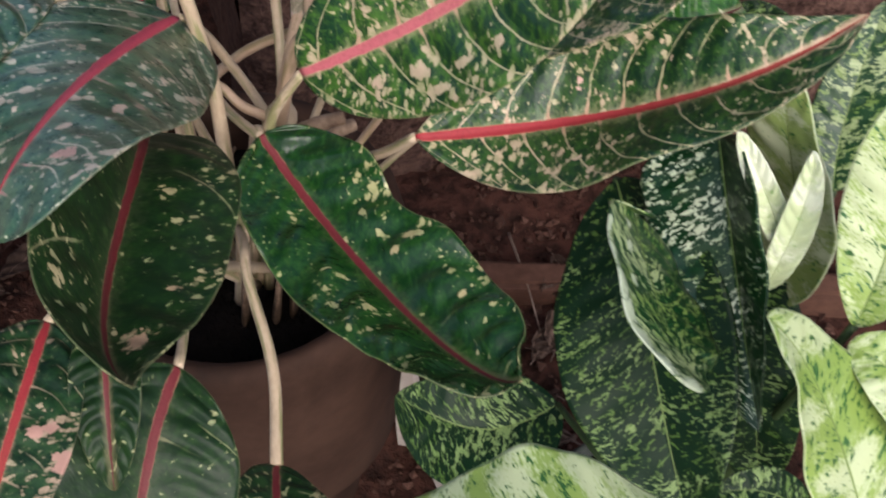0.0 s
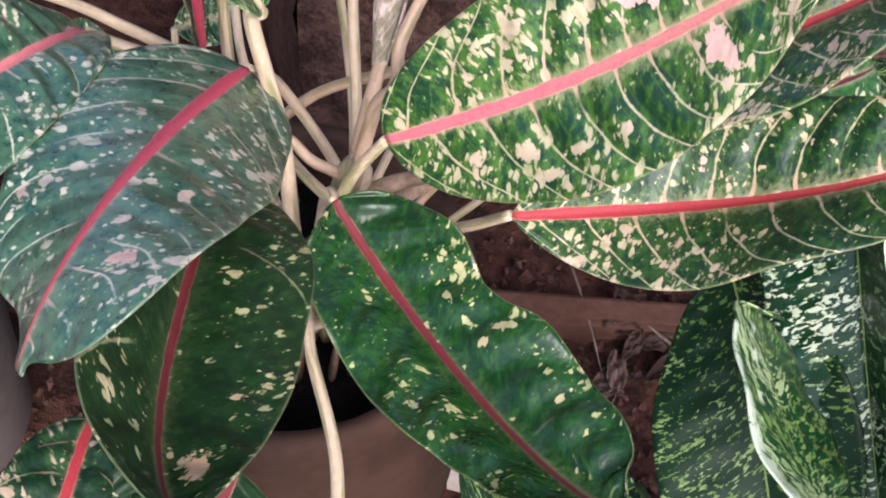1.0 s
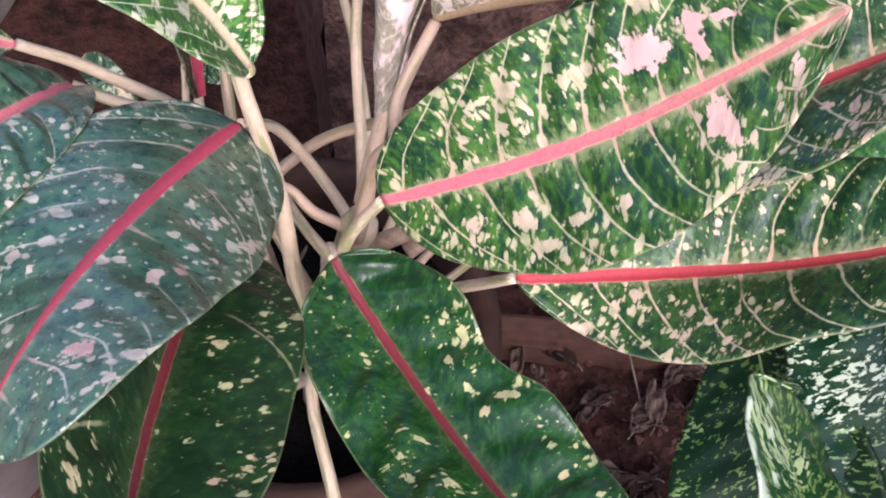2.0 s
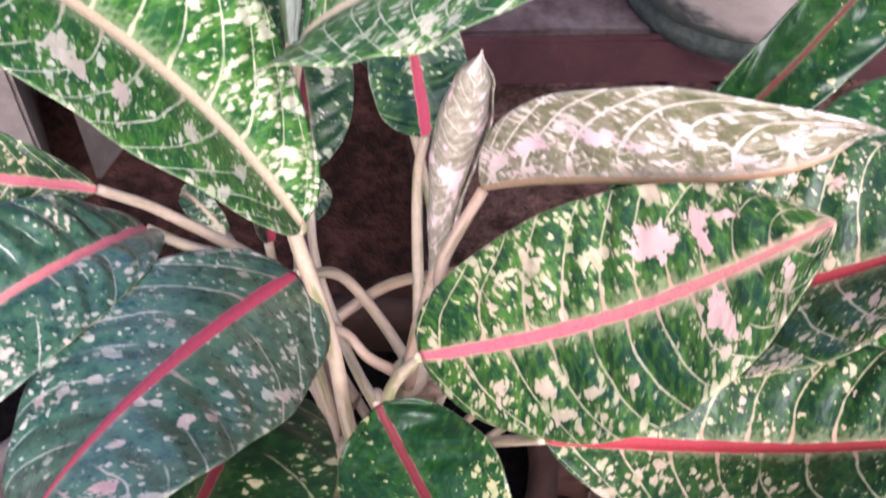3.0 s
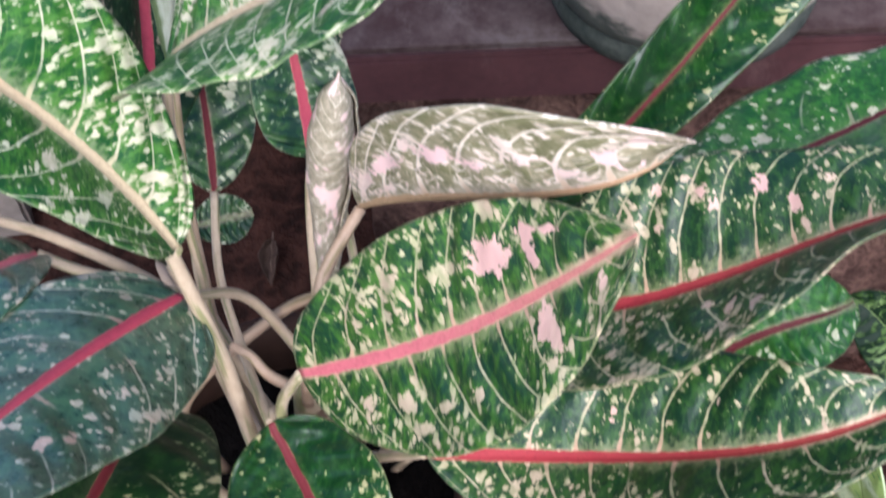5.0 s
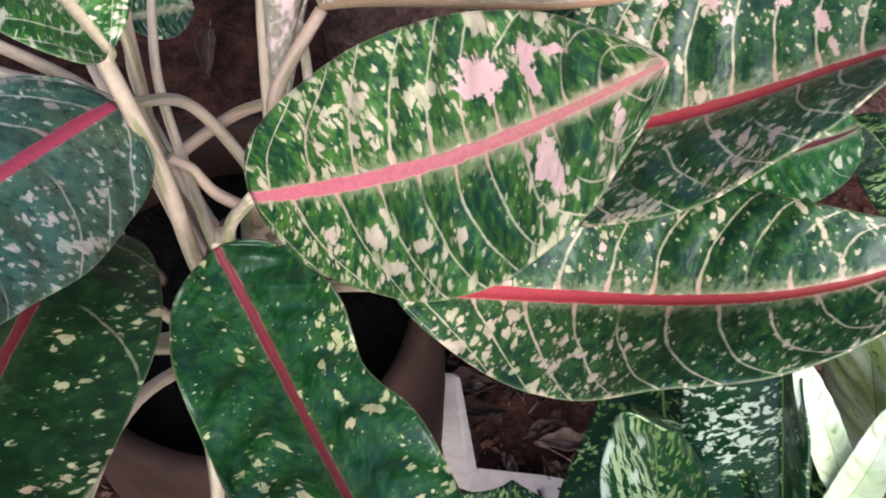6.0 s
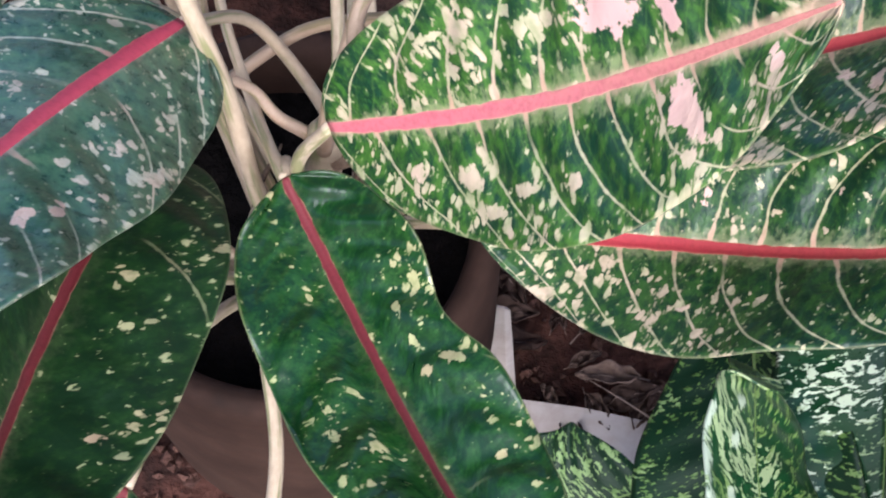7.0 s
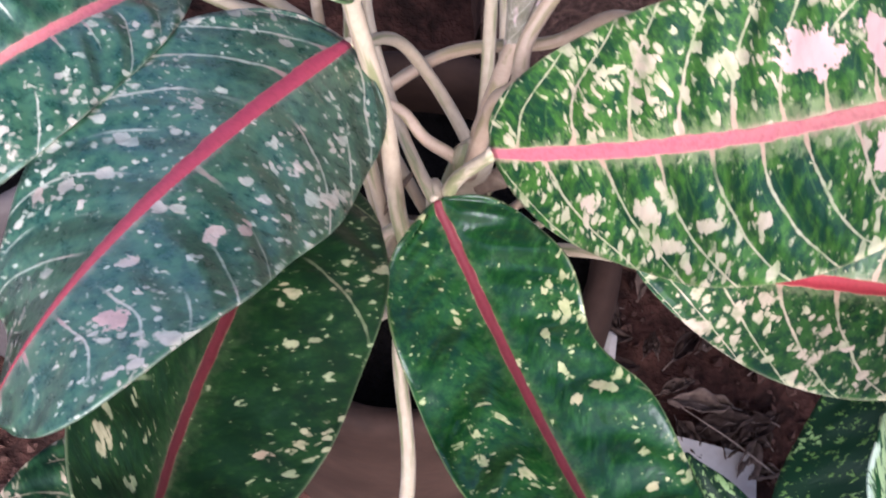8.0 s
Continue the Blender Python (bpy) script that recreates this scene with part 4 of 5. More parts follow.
leaf(red_veined, 'light', 'tan', (-0.0172, 0.0166, 0.5418), (-0.0518, 0.0490, 0.6072), (-0.0907, 0.0245, 0.6626), (-0.1173, 0.0357, 0.6813), (0.633, -0.364, 0.683), -0.20, 0.0423, 0.45, 0.38, 0.49, 0.53, marks=[(0.458, -0.7, 0.041, 0.18, 0), (0.442, -0.9, 0.019, 0.09, 0), (0.542, -0.57, 0.024, 0.10, 0), (0.642, -0.43, 0.020, 0.08, 0), (0.358, -0.52, 0.017, 0.08, 0), (0.608, -0.68, 0.017, 0.07, 0), (0.725, -0.7, 0.018, 0.08, 0), (0.242, -0.85, 0.014, 0.09, 0), (0.25, -0.45, 0.011, 0.06, 0), (0.425, 0.57, 0.027, 0.14, 0.9), (0.55, 0.52, 0.034, 0.18, 0.5), (0.508, 0.6, 0.017, 0.09, 0.9), (0.267, 0.43, 0.020, 0.13, 0.2), (0.183, 0.88, 0.020, 0.13, 0.1), (0.15, 0.4, 0.020, 0.18, 0.1), (0.675, 0.75, 0.016, 0.09, 0.7), (0.167, -0.57, 0.012, 0.09, 0)])  # F
leaf(red_veined, 'young', 'crimson', (-0.0188, 0.1048, 0.4659), (-0.0176, 0.1304, 0.4815), (-0.0208, 0.1523, 0.4974), (-0.0214, 0.1772, 0.5140), (0.202, -0.537, 0.819), 0.01, 0.022, 0.25, 0.24, 0.6, 0.7)  # J
leaf(red_veined, 'young', 'pink', (0.0282, 0.0740, 0.5165), (0.0290, 0.0850, 0.5270), (0.0250, 0.1000, 0.5390), (0.0240, 0.1240, 0.5600), (0.380, -0.600, 0.700), -0.06, 0.0205, 0.12, 0.25, 0.45, 0.60)  # X
leaf(red_veined, 'blotch', 'pink', (-0.0368, 0.0692, 0.4656), (-0.0370, 0.1316, 0.5271), (-0.0313, 0.1851, 0.5781), (-0.0187, 0.2501, 0.6416), (0.831, -0.429, 0.355), 0.08, 0.0538, 0.42, 0.3, 0.54, 0.75, notches=((-1, 0.12, 0.82, 0.24),))  # L
leaf(red_veined, 'blotch', 'crimson', (0.0213, 0.1386, 0.4808), (0.0165, 0.1775, 0.5181), (0.0111, 0.2174, 0.5567), (0.0063, 0.2536, 0.5889), (0.029, -0.683, 0.730), 0.01, 0.0356, 0.25, 0.25, 0.58, 0.64)  # L2
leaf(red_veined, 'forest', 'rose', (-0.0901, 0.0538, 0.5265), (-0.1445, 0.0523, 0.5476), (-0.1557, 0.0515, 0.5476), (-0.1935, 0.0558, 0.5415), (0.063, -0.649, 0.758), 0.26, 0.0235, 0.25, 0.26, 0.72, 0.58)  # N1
leaf(red_veined, 'glossy', 'rose', (-0.0761, 0.0475, 0.5094), (-0.0856, 0.0032, 0.5565), (-0.1221, -0.0161, 0.5597), (-0.1404, -0.0401, 0.5495), (0.457, -0.156, 0.875), -0.52, 0.0275, 0.37, 0.36, 0.52, 0.29)  # N2
leaf(red_veined, 'blotch', 'red', (-0.0920, -0.0847, 0.4746), (-0.1036, -0.1170, 0.4824), (-0.1176, -0.1490, 0.4768), (-0.1349, -0.1793, 0.4571), (0.225, -0.274, 0.935), -0.0, 0.0221, 0.25, 0.25, 0.55, 0.7, marks=[(0.513, 1.0, 0.051, 0.3, 0.8), (0.425, 0.35, 0.031, 0.16, 0.8), (0.4, 0.6, 0.02, 0.11, 0.7)], tail=0.05)  # M
leaf(red_veined, 'dark', 'crimson', (-0.0496, -0.0997, 0.4487), (-0.0694, -0.1276, 0.4436), (-0.0761, -0.1547, 0.4221), (-0.0950, -0.1807, 0.3852), (0.22, -0.35, 0.91), 0.02, 0.036, 0.22, 0.25, 0.62, 0.7)  # O
leaf(red_veined, 'dark', 'crimson', (-0.0719, -0.0909, 0.4773), (-0.0735, -0.1082, 0.4817), (-0.0769, -0.1261, 0.4711), (-0.0802, -0.1429, 0.4464), (-0.075, -0.501, 0.862), 0.03, 0.0132, 0.29, 0.27, 0.56, 0.68)  # O2
leaf(red_veined, 'dark', 'crimson', (-0.0184, -0.1152, 0.3748), (-0.0263, -0.1456, 0.3914), (-0.0223, -0.1719, 0.3956), (-0.0283, -0.2013, 0.3829), (0.169, 0.073, 0.983), 0.02, 0.0233, 0.27, 0.29, 0.61, 0.69)  # P
leaf(zebra, 'mottled', 'lime', (0.1493, -0.0475, 0.4372), (0.1459, -0.1007, 0.4301), (0.1375, -0.1355, 0.4108), (0.1438, -0.1868, 0.3725), (-0.612, -0.313, 0.726), -0.09, 0.0406, 0.26, 0.21, 0.67, 0.71)  # Z1
leaf(zebra, 'flecked', 'lime', (0.1351, -0.0896, 0.4758), (0.1352, -0.0861, 0.4733), (0.1224, -0.1564, 0.4739), (0.1371, -0.1661, 0.4697), (0.554, 0.621, 0.555), 0.50, 0.0332, 0.01, 0.12, 0.57, 0.45, marks=[(0.34, -1.0, 0.06, 0.10, 0), (0.46, -1.0, 0.05, 0.17, 0), (0.57, -0.95, 0.05, 0.19, 0), (0.66, -0.98, 0.04, 0.24, 0), (0.74, -0.95, 0.04, 0.26, 0), (0.83, -1.0, 0.05, 0.30, 0), (0.93, -0.9, 0.04, 0.4, 0), (0.38, -0.45, 0.03, 0.12, 0), (0.25, -0.4, 0.03, 0.16, 0), (0.52, -0.5, 0.025, 0.1, 0)])  # Z2
leaf(zebra, 'night', 'lime', (0.1778, -0.0687, 0.4854), (0.1755, -0.0945, 0.4683), (0.1728, -0.1319, 0.4414), (0.1705, -0.1689, 0.4190), (-0.903, -0.189, 0.385), -0.02, 0.0375, 0.54, 0.43, 0.26, 0.79)  # Z3
leaf(zebra, 'margin', 'lime', (0.1869, -0.1216, 0.4750), (0.1847, -0.1109, 0.4850), (0.1776, -0.0996, 0.5000), (0.1705, -0.0882, 0.5150), (-0.550, -0.600, 0.580), 0.30, 0.0065, 0.45, 0.35, 0.45, 0.55)  # Z12
leaf(zebra, 'margin', 'lime', (0.1790, -0.1272, 0.4600), (0.1868, -0.1215, 0.4780), (0.1941, -0.1145, 0.5000), (0.1887, -0.1103, 0.5250), (-0.450, -0.650, 0.600), -0.30, 0.0075, 0.40, 0.40, 0.50, 0.60)  # Z13
leaf(zebra, 'pallid', 'lime', (0.2037, -0.1105, 0.4130), (0.2187, -0.1023, 0.4573), (0.1929, -0.0858, 0.4893), (0.1945, -0.0738, 0.5291), (-0.947, -0.320, 0.026), 0.24, 0.025, 0.07, 0.18, 0.61, 0.62, marks=[(0.613, 1.0, 0.057, 0.12, 0), (0.488, 0.85, 0.077, 0.15, 0), (0.375, 0.7, 0.077, 0.17, 0), (0.275, 0.4, 0.061, 0.2, 0), (0.213, 0.05, 0.057, 0.32, 0), (0.388, -0.3, 0.067, 0.18, 0), (0.613, -0.7, 0.073, 0.16, 0)])  # Z4
leaf(zebra, 'lime', 'lime', (0.1983, -0.1587, 0.4757), (0.2134, -0.1459, 0.5087), (0.2112, -0.1290, 0.5348), (0.2209, -0.1158, 0.5659), (-0.683, -0.578, 0.446), 0.02, 0.0205, 0.24, 0.25, 0.67, 0.67)  # Z5
leaf(zebra, 'flecked', 'lime', (0.2303, -0.0858, 0.4538), (0.2333, -0.0676, 0.4727), (0.2448, -0.0557, 0.4934), (0.2550, -0.0400, 0.5158), (-0.381, -0.664, 0.643), 0.04, 0.0158, 0.27, 0.25, 0.5, 0.75)  # Z5b
leaf(zebra, 'lime', 'lime', (0.1854, -0.2277, 0.4350), (0.1762, -0.1986, 0.4721), (0.1706, -0.1709, 0.4893), (0.1533, -0.1615, 0.5050), (0.510, -0.495, 0.703), 0.78, 0.0261, 0.18, 0.02, 0.55, 0.74)  # Z6
leaf(zebra, 'lime', 'lime', (0.2187, -0.2114, 0.4407), (0.2128, -0.1943, 0.4702), (0.2037, -0.1791, 0.4824), (0.1923, -0.1663, 0.4760), (0.016, -0.610, 0.792), 0.0, 0.0155, 0.29, 0.24, 0.6, 0.62)  # Z6b
leaf(zebra, 'lime', 'lime', (0.1197, -0.2239, 0.4595), (0.0685, -0.2055, 0.4831), (0.0478, -0.2141, 0.4999), (0.0105, -0.1886, 0.4789), (0.257, 0.288, 0.922), -0.01, 0.0314, 0.25, 0.15, 0.62, 0.72)  # Z7
leaf(zebra, 'mottled', 'lime', (0.1361, -0.0709, 0.2729), (0.0937, -0.0795, 0.2590), (0.0826, -0.0726, 0.2753), (0.0543, -0.0449, 0.2715), (-0.203, -0.228, 0.952), -0.57, 0.0362, 0.24, 0.30, 0.50, 0.71)  # Z8
# made-up dark leaf, stands in for the deep shade between Z1 and Z6
leaf(zebra, 'mottled', 'lime', (0.1967, -0.0880, 0.4250), (0.1885, -0.1160, 0.4150), (0.1900, -0.1400, 0.3850), (0.1966, -0.1630, 0.3300), (-0.350, -0.520, 0.780), 0.05, 0.0240, 0.30, 0.25, 0.55, 0.66)  # Z11
leaf(zebra, 'mottled', 'lime', (0.2008, -0.1882, 0.3589), (0.1859, -0.1840, 0.3824), (0.1711, -0.1796, 0.3910), (0.1563, -0.1769, 0.3840), (0.314, -0.522, 0.793), 0.01, 0.0114, 0.25, 0.24, 0.56, 0.69)  # Z9
leaf(red_veined, 'bright', 'crimson', (0.1740, 0.0049, 0.4497), (0.1934, 0.0082, 0.4670), (0.2139, 0.0060, 0.4663), (0.2304, 0.0180, 0.4584), (-0.001, -0.550, 0.835), 0.03, 0.0200, 0.27, 0.26, 0.59, 0.66)  # K4
leaf(zebra, 'mottled', 'lime', (0.2704, 0.0090, 0.3969), (0.2556, 0.0149, 0.4255), (0.2455, 0.0226, 0.4421), (0.2353, 0.0307, 0.4438), (0.015, -0.903, 0.429), 0.01, 0.0153, 0.25, 0.25, 0.53, 0.72)  # Z10
leaf(red_veined, 'dark', 'crimson', (-0.2433, 0.2870, 0.5406), (-0.2082, 0.2665, 0.5547), (-0.1730, 0.2460, 0.5538), (-0.1378, 0.2254, 0.5378), (-0.337, -0.609, 0.718), -0.0, 0.0257, 0.25, 0.25, 0.55, 0.7)  # T
leaf(red_veined, 'young', 'tan', (-0.0735, 0.1806, 0.3283), (-0.0843, 0.1898, 0.3423), (-0.0918, 0.2011, 0.3426), (-0.0992, 0.2126, 0.3279), (-0.442, -0.345, 0.828), 0.02, 0.0087, 0.25, 0.28, 0.55, 0.7)  # S
leaf(red_veined, 'young', 'lime', (-0.0444, 0.1489, 0.3903), (-0.0346, 0.1507, 0.3898), (-0.0248, 0.1525, 0.3893), (-0.0146, 0.1544, 0.3888), (0.154, -0.629, 0.762), 0.1, 0.0125, 0.2, 0.25, 0.7, 0.6)
petiole(red_veined, [(-0.0172, 0.0166, 0.5418), (-0.0202, 0.0211, 0.5325), (-0.0135, 0.0144, 0.4787), (-0.0118, 0.0110, 0.4172), (-0.0085, 0.0171, 0.3566), (-0.0120, 0.0300, 0.2750)], 0.0030)
petiole(red_veined, [(-0.0225, 0.0245, 0.5046), (-0.0069, 0.0604, 0.4467), (0.0148, 0.0486, 0.3962), (0.0130, 0.0450, 0.3600), (0.0100, 0.0450, 0.2720)], 0.0024)
petiole(red_veined, [(0.0189, -0.0138, 0.5033), (0.0090, -0.0080, 0.4780), (0.0050, -0.0008, 0.4500), (0.0046, 0.0201, 0.3997), (0.0048, 0.0380, 0.2710)], 0.0024)
petiole(red_veined, [(0.0016, -0.0074, 0.4621), (0.0010, 0.0020, 0.4450), (0.0000, 0.0200, 0.4000), (-0.0020, 0.0460, 0.2710)], 0.0020)
petiole(red_veined, [(0.0584, -0.0399, 0.4842), (0.0470, -0.0236, 0.4549), (0.0162, -0.0110, 0.4345), (-0.0149, 0.0227, 0.3791), (-0.0300, 0.0450, 0.2720)], 0.0023)
petiole(red_veined, [(-0.0188, 0.1048, 0.4659), (-0.0198, 0.0737, 0.4475), (-0.0096, 0.0325, 0.4396), (0.0016, -0.0066, 0.4590), (0.0010, 0.0100, 0.4350), (-0.0020, 0.0460, 0.2710)], 0.0021)
petiole(red_veined, [(0.0282, 0.0740, 0.5165), (0.0240, 0.0700, 0.4900), (0.0195, 0.0380, 0.4356), (0.0136, 0.0259, 0.4200)], 0.0022)
petiole(red_veined, [(0.0458, 0.0341, 0.5312), (0.0299, 0.0152, 0.5189), (0.0270, 0.0086, 0.5037), (0.0204, 0.0112, 0.4877), (0.0136, 0.0159, 0.4353)], 0.0025)
petiole(red_veined, [(-0.0116, 0.0551, 0.5874), (-0.0240, 0.0723, 0.5108), (-0.0258, 0.0700, 0.4584), (-0.0264, 0.0659, 0.4224), (-0.0137, 0.0560, 0.3742), (0.0125, 0.0501, 0.2710)], 0.0021)
petiole(red_veined, [(-0.0176, 0.0937, 0.5520), (-0.0240, 0.0850, 0.5000), (-0.0262, 0.0740, 0.4500), (-0.0260, 0.0690, 0.4000), (-0.0100, 0.0600, 0.2710)], 0.0021)
petiole(red_veined, [(-0.0368, 0.0692, 0.4656), (-0.0400, 0.1000, 0.3700), (-0.0300, 0.1000, 0.2650)], 0.0022)
petiole(red_veined, [(0.0213, 0.1386, 0.4808), (0.0320, 0.1280, 0.4000), (0.0300, 0.0950, 0.3400), (0.0150, 0.0700, 0.2650)], 0.0022)
petiole(red_veined, [(-0.0901, 0.0538, 0.5265), (-0.0680, 0.0557, 0.5052), (-0.0323, 0.0481, 0.4701), (-0.0280, 0.0560, 0.4000), (-0.0200, 0.0550, 0.2720)], 0.0023)
petiole(red_veined, [(-0.0761, 0.0475, 0.5094), (-0.0602, 0.0427, 0.5014), (-0.0269, 0.0434, 0.4738), (-0.0240, 0.0480, 0.4000), (-0.0160, 0.0500, 0.2720)], 0.0023)
petiole(red_veined, [(-0.0468, 0.0107, 0.4557), (-0.0450, 0.0300, 0.3600), (-0.0300, 0.0450, 0.2720)], 0.0023)
petiole(red_veined, [(0.0823, 0.0440, 0.4854), (0.0512, 0.0707, 0.4027), (0.0200, 0.0850, 0.2650)], 0.0019)
petiole(red_veined, [(0.1485, 0.0457, 0.5007), (0.0940, 0.0624, 0.4057), (0.0300, 0.0800, 0.2650)], 0.0019)
petiole(red_veined, [(0.0913, 0.0000, 0.5057), (0.0640, 0.0373, 0.4943), (0.0424, 0.0524, 0.4588), (0.0026, 0.0705, 0.4222), (-0.0460, 0.0456, 0.3933), (-0.0500, 0.0800, 0.2720)], 0.0023)
petiole(red_veined, [(-0.0150, 0.0375, 0.4495), (-0.0080, 0.0330, 0.4480), (-0.0010, 0.0260, 0.4420), (0.0107, 0.0208, 0.4330), (0.0120, 0.0240, 0.4000)], 0.0022)
petiole(red_veined, [(-0.0100, 0.0200, 0.3600), (-0.0114, -0.0161, 0.3976), (-0.0132, -0.0355, 0.3970), (-0.0111, -0.0750, 0.3849), (-0.0184, -0.1152, 0.3748)], 0.0023)
petiole(red_veined, [(-0.0920, -0.0847, 0.4746), (-0.0594, -0.0352, 0.4447), (-0.0018, 0.0401, 0.2710)], 0.0024)
petiole(red_veined, [(-0.0496, -0.0997, 0.4487), (-0.0324, -0.0325, 0.4046), (0.0129, 0.0482, 0.2710)], 0.0024)
petiole(red_veined, [(-0.0719, -0.0909, 0.4773), (-0.0563, -0.0286, 0.4255), (-0.0034, 0.0521, 0.2710)], 0.0024)
petiole(red_veined, [(0.1740, 0.0049, 0.4497), (0.1045, 0.0475, 0.3799), (0.0350, 0.0700, 0.2650)], 0.0017)
petiole(red_veined, [(-0.2433, 0.2870, 0.5406), (-0.2557, 0.2926, 0.4220), (-0.4072, 0.4706, 0.0000)], 0.0024)
petiole(red_veined, [(-0.0735, 0.1806, 0.3283), (-0.0591, 0.1336, 0.3586), (-0.0046, 0.0443, 0.2710)], 0.0024)
petiole(zebra, [(0.1493, -0.0475, 0.4372), (0.1716, -0.0705, 0.3000), (0.1949, -0.0945, 0.1150)], 0.0021, DARK_STALK)
petiole(zebra, [(0.1351, -0.0896, 0.4758), (0.1593, -0.0944, 0.3000), (0.1908, -0.1025, 0.1150)], 0.0021, DARK_STALK)
petiole(zebra, [(0.1778, -0.0687, 0.4854), (0.1887, -0.0832, 0.3000), (0.2006, -0.0987, 0.1150)], 0.0021, DARK_STALK)
petiole(zebra, [(0.2037, -0.1105, 0.4130), (0.2042, -0.1083, 0.3000), (0.2057, -0.1071, 0.1150)], 0.0021, DARK_STALK)
petiole(zebra, [(0.1983, -0.1587, 0.4757), (0.2010, -0.1372, 0.3000), (0.2047, -0.1167, 0.1150)], 0.0021, DARK_STALK)
petiole(zebra, [(0.2303, -0.0858, 0.4538), (0.2202, -0.0935, 0.3000), (0.2111, -0.1022, 0.1150)], 0.0021, DARK_STALK)
petiole(zebra, [(0.1854, -0.2277, 0.4350), (0.1932, -0.1786, 0.3000), (0.2021, -0.1305, 0.1150)], 0.0021, DARK_STALK)
petiole(zebra, [(0.2187, -0.2114, 0.4407), (0.2132, -0.1688, 0.3000), (0.2087, -0.1273, 0.1150)], 0.0021, DARK_STALK)
petiole(zebra, [(0.1197, -0.2239, 0.4595), (0.1538, -0.1763, 0.3000), (0.1889, -0.1298, 0.1150)], 0.0021, DARK_STALK)
petiole(zebra, [(0.1361, -0.0709, 0.2729), (0.1413, -0.1308, 0.3000), (0.1848, -0.1146, 0.1150)], 0.0021, DARK_STALK)
# stalk of the added gap-filling leaf Z11
petiole(zebra, [(0.1967, -0.0880, 0.4250), (0.2010, -0.0980, 0.3000), (0.2040, -0.1040, 0.1150)], 0.0021, DARK_STALK)
petiole(zebra, [(0.2008, -0.1882, 0.3589), (0.2025, -0.1549, 0.2989), (0.2052, -0.1226, 0.1150)], 0.0021, DARK_STALK)
petiole(zebra, [(0.2704, 0.0090, 0.3969), (0.2442, -0.0366, 0.3000), (0.2191, -0.0832, 0.1150)], 0.0021, DARK_STALK)
petiole(red_veined, [(-0.0444, 0.1489, 0.3903), (-0.0464, 0.1389, 0.3403), (-0.0200, 0.1000, 0.2700)], 0.002)
stem = mesh_object("stem", tube(spline([(0.0160, 0.0235, 0.446), (0.0152, 0.0230, 0.438), (0.0140, 0.022, 0.428), (0.006, 0.040, 0.35), (0.0, 0.05, 0.262)], 12), lambda k: 0.0012 + 0.0064 * min(1.0, 2.6 * k), 14), STALK)
child(stem, red_veined)
tagged(stem, "short brownish main stem")
# two clipped stumps of old leaf stalks
for tip, root in (((0.0430, 0.0170, 0.4320), (0.0160, 0.0170, 0.4250)), ((0.0490, 0.0230, 0.4180), (0.0330, 0.0190, 0.4150))):
    stump = mesh_object("stalk_stump", tube(spline([root, Vector(root).lerp(Vector(tip), 0.55) + Vector((0, 0, 0.002)), tip], 8), lambda k: 0.0040 - 0.0010 * k, 12), STUMP)
    child(stump, red_veined)
    tagged(stump, "clipped tan stump of an old leaf stalk")
# withered leaf sheaths round the foot of the stems
rng = random.Random(31)
for k in range(11):
    a = 2.4 * k
    foot = Vector((0.002 + 0.030 * math.cos(a), 0.046 + 0.026 * math.sin(a), 0.266))
    head = Vector((0.008 + 0.014 * math.cos(a), 0.036 + 0.014 * math.sin(a), rng.uniform(0.33, 0.415)))
    ob = mesh_object("withered_sheath", tube(spline([foot, foot.lerp(head, 0.5) + Vector((0.006 * math.cos(a), 0.006 * math.sin(a), 0.004)), head], 8), lambda q: 0.0062 * (1 - 0.75 * q), 9, 0.4), SHEATH)
    child(ob, red_veined)
    tagged(ob, "withered brown leaf sheath")
petiole(red_veined, [(0.029, 0.0395, 0.482), (0.023, 0.032, 0.464), (0.0175, 0.025, 0.445)], 0.0030)
rolled_leaf(red_veined, [(0.028, 0.0395, 0.4780), (0.0349, 0.0438, 0.5321), (0.0410, 0.0395, 0.5688), (0.0460, 0.0390, 0.5950)], (0.0034, 0.0066, 0.0092, 0.0098, 0.0072, 0.0004), "rolled")
rolled_leaf(red_veined, [(-0.0176, 0.0937, 0.5500), (-0.0141, 0.0978, 0.5829), (-0.0078, 0.1003, 0.6128), (0.0011, 0.1057, 0.6316)], (0.0025, 0.0045, 0.0066, 0.0078, 0.0052, 0.0003), "spear", 1.1)


# ---------------------------------------------------------------- what grows and lies in the bowl
def wedge_plant(at, leaves, seed):
    """A rosette of upright fleshy wedges, broad below and pointed above."""
    rng = random.Random(seed)
    ob = plant("succulent", at, "dark grey green upright succulent growing in the whitewashed bowl", "houseplant")
    for k in range(leaves):
        a = 2.4 * k + seed
        way = Vector((math.cos(a), math.sin(a), 0))
        d = (Vector((0, 0, 1)) + way * (0.05 + 0.035 * k)).normalized()
        base = ob.location + way * (0.003 + 0.0030 * k)
        high = rng.uniform(0.10, 0.14)
        line = [base + d * (high * q) + way * 0.016 * q * q for q in (i / 16 for i in range(17))]
        wedge = mesh_object("leaf", tube(line, lambda q: 0.0112 * (1 - q ** 1.7) * (0.9 + 0.2 * q) + 0.0003, 12, 0.34), AGAVE)
        child(wedge, ob)
    return ob


wedge_plant((0.165, 0.300, 0.486), 9, 0.4)
wedge_plant((0.300, 0.292, 0.486), 5, 2.0)


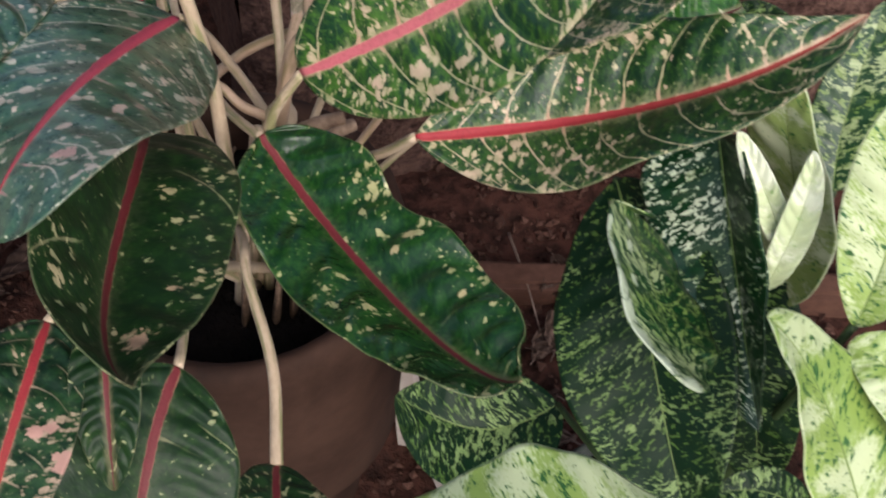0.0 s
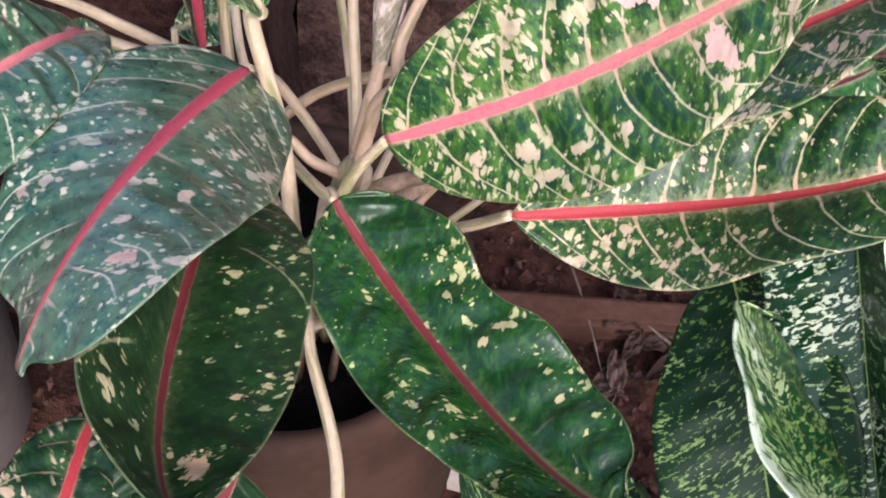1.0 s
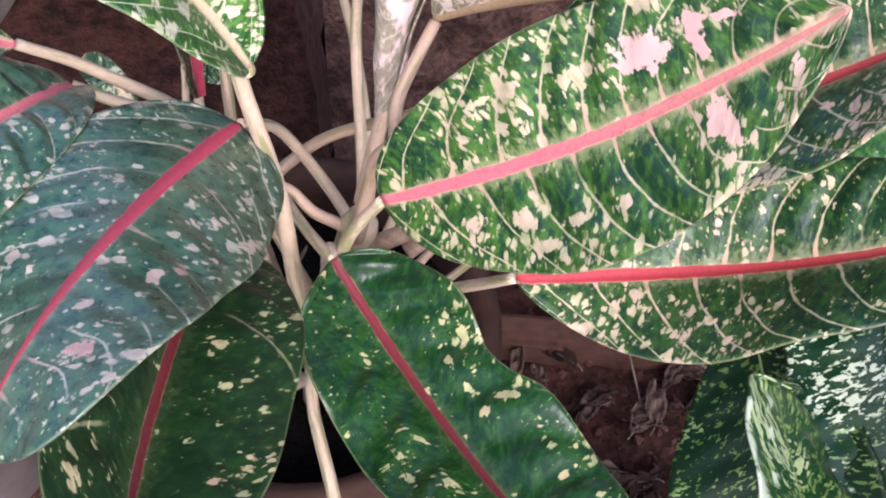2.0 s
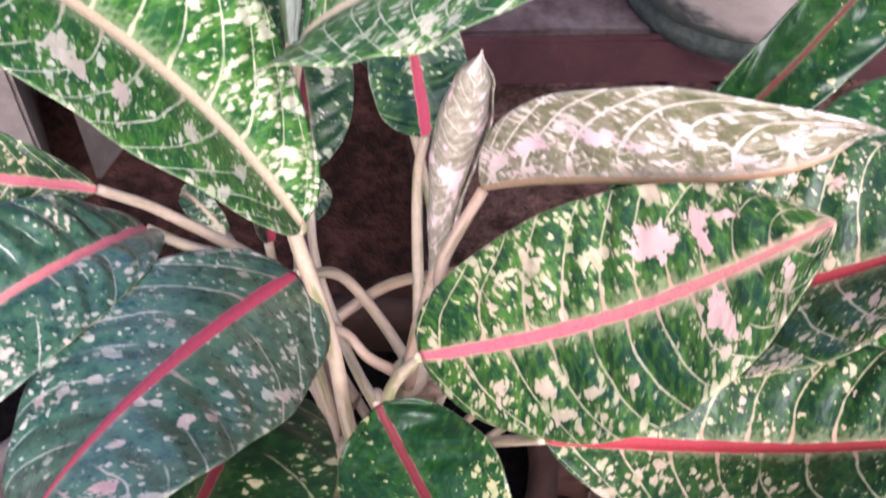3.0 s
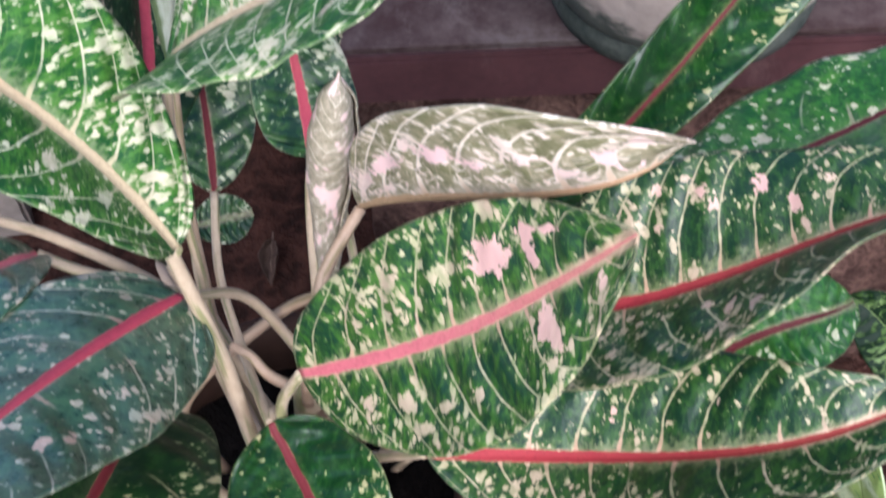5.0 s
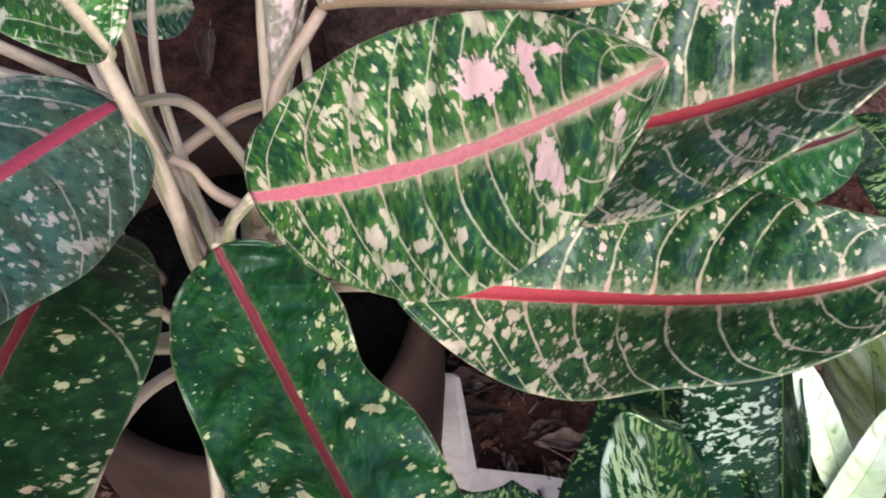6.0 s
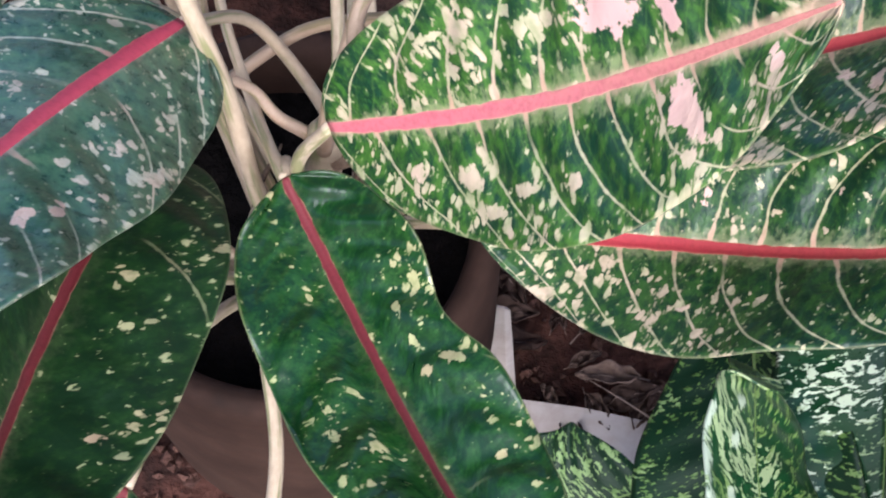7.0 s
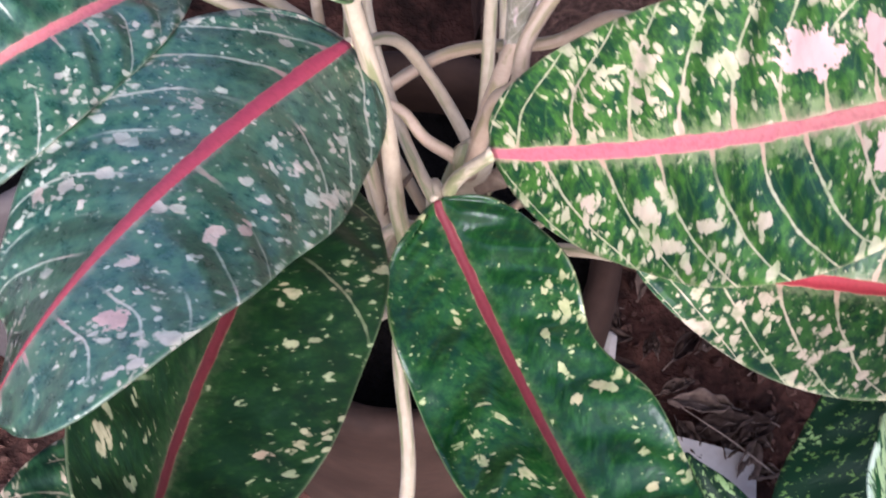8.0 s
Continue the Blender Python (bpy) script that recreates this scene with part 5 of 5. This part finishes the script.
def dry_leaf(at, size, turn, roll_up, seed, label="curled dry brown leaf", crumple=0.0, material=DRY):
    """A fallen leaf, curled along its length."""
    rng = random.Random(seed)
    rows = []
    for i in range(17):
        u = i / 16
        w = size * 0.28 * max(0.02, math.sin(math.pi * u ** 0.8)) ** 0.8
        row = []
        for j in range(-6, 7):
            v = j / 6
            bend = roll_up * abs(v) ** 1.6
            row.append((size * (u - 0.5), w * v * (1 - 0.35 * abs(v) * roll_up), w * 0.9 * bend * abs(v) + size * 0.10 * math.sin(3 * u + seed) + 0.0018 * math.sin(17 * u + 5 * v + seed) + crumple * noise.noise(Vector((u * 5 + 0.6 * v, v * 2.5, seed)))))
        rows.append(row)
    low = min(p[2] for r in rows for p in r)
    rows = [[(p[0], p[1], p[2] - low) for p in r] for r in rows]
    ob = mesh_object("dry_leaf", grid_mesh(rows), material)
    ob.modifiers.new("thickness", "SOLIDIFY").thickness = 0.0006
    ob.matrix_world = pose(*at, rng.uniform(-14, 14), rng.uniform(-14, 14), turn)
    rib = [Vector(rows[i][6]) + Vector((0, 0, 0.0006)) for i in range(0, 16)]
    stalk = [rib[0] + Vector((-0.16 * size, 0.03 * size, -rib[0].z + 0.002)), rib[0] + Vector((-0.08 * size, 0.01 * size, -0.3 * rib[0].z))]
    part("leaf_stalk", tube(stalk + rib, lambda k: size * (0.016 - 0.011 * k), 6), TWIG, ob)
    return tagged(ob, label, "dry leaf", "fallen dry leaves")


dry_leaf((0.216, 0.292, 0.487), 0.066, 8, 0.7, 3, "large crumpled pale brown dry leaf on black soil", 0.013, PALE_DRY)
dry_leaf((0.228, 0.318, 0.487), 0.060, 60, 0.6, 5, "large crumpled pale brown dry leaf on black soil", 0.012, PALE_DRY)


def twig(points, radius, label):
    ob = mesh_object("twig", tube(spline(points, 8), lambda k: radius * (1 - 0.6 * k), 7), TWIG)
    return tagged(ob, label, "twig", "dry twigs")


twig([(0.236, 0.279, 0.488), (0.250, 0.281, 0.493), (0.262, 0.286, 0.498), (0.273, 0.290, 0.496), (0.280, 0.281, 0.488)], 0.0014, "bent pale dry twig lying on black soil")
twig([(0.287, 0.318, 0.492), (0.284, 0.303, 0.497), (0.283, 0.290, 0.489)], 0.0014, "thin pale dry twig lying on black soil")


# ---------------------------------------------------------------- litter on the ground
def scatter(count, x0, x1, y0, y1, seed, size, floor=ground_height, material=EARTH, within=None):
    """Small crumbs and chips of earth, as one mesh."""
    rng = random.Random(seed)
    vs, fs = [], []
    for _ in range(count):
        x, y = rng.uniform(x0, x1), rng.uniform(y0, y1)
        s = size * rng.uniform(0.3, 1.0) ** 2
        if within and not within(x, y):
            continue
        z = floor(x, y) + 0.3 * s
        m = pose(x, y, z, rng.uniform(0, 360), rng.uniform(0, 360), rng.uniform(0, 360)) @ Matrix.Diagonal((s, s * rng.uniform(0.4, 1), s * rng.uniform(0.25, 0.8), 1))
        o = len(vs)
        vs += [tuple(m @ Vector(p)) for p in ((1, 0, 0), (-1, 0, 0), (0, 1, 0), (0, -1, 0), (0, 0, 1), (0, 0, -1))]
        fs += [(o + a, o + b, o + c) for a, b, c in ((0, 2, 4), (2, 1, 4), (1, 3, 4), (3, 0, 4), (2, 0, 5), (1, 2, 5), (3, 1, 5), (0, 3, 5))]
    me = bpy.data.meshes.new("soil_crumbs")
    me.from_pydata(vs, [], fs)
    me.materials.append(material)
    return new("soil_crumbs", me)


tagged(scatter(5200, -0.35, 0.45, -0.15, 0.34, 4, 0.007), "loose brown crumbs of earth scattered over the ground", "soil crumbs", kind="stuff")

tagged(scatter(2600, 0.08, 0.36, 0.43, 0.75, 8, 0.009, heap, MULCH, lambda x, y: heap(x, y) > 0.352), "pinkish dry crumbs heaped on the concrete ledge", "soil crumbs", kind="stuff")
tagged(scatter(700, 0.12, 0.35, 0.20, 0.44, 9, 0.006, lambda x, y: 0.4885, BOWL_SOIL, lambda x, y: (x - 0.234) ** 2 + (y - 0.323) ** 2 < 0.107 ** 2), "black lumpy crumbs of soil in the bowl", "soil crumbs", kind="stuff")

rng = random.Random(12)
for k in range(60):
    x, y = rng.uniform(0.10, 0.34), rng.uniform(-0.03, 0.17)
    if (x - 0.195) ** 2 + (y + 0.085) ** 2 < 0.10 ** 2 or (x + 0.01) ** 2 + (y - 0.055) ** 2 < 0.125 ** 2:
        continue
    dry_leaf((x, y, 0.004), rng.uniform(0.016, 0.042), rng.uniform(0, 360), rng.uniform(0.3, 1.1), k, crumple=0.007)
for k in range(12):
    x, y = rng.uniform(-0.20, 0.03), rng.uniform(0.20, 0.42)
    dry_leaf((x, y, 0.004), rng.uniform(0.02, 0.045), rng.uniform(0, 360), rng.uniform(0.3, 1.0), 60 + k)
for k in range(6):
    x, y, a = rng.uniform(0.12, 0.3), rng.uniform(0.0, 0.16), rng.uniform(0, 6.28)
    dx, dy = 0.05 * math.cos(a), 0.05 * math.sin(a)
    twig([(x - dx, y - dy, 0.012), (x, y, 0.016 + 0.004 * rng.random()), (x + dx, y + dy, 0.011)], rng.uniform(0.0008, 0.002), "thin dry twig lying on the soil")


def paper(corners, folds, at_label):
    """A stiff scrap with a crease; corners in order."""
    bm = bmesh.new()
    vs = [bm.verts.new(c) for c in corners]
    for f in folds:
        bm.faces.new([vs[k] for k in f])
    ob = mesh_object("paper_scrap", bm, PAPER, False)
    ob.modifiers.new("thickness", "SOLIDIFY").thickness = 0.0012
    return tagged(ob, at_label, "paper scrap")


paper([(0.088, 0.050, 0.0), (0.100, 0.044, 0.0), (0.107, 0.050, 0.0), (0.0740, 0.048, 0.200), (0.0890, 0.045, 0.199), (0.0925, 0.046, 0.193)], [(0, 1, 4, 3), (1, 2, 5, 4)], "creased white card strip standing against the terracotta pot")
paper([(0.098, 0.057, 0.012), (0.148, 0.044, 0.017), (0.198, 0.030, 0.012), (0.192, -0.010, 0.012), (0.146, 0.004, 0.015), (0.106, -0.008, 0.012)], [(0, 1, 4, 5), (1, 2, 3, 4)], "torn white paper sheet lying on the litter")
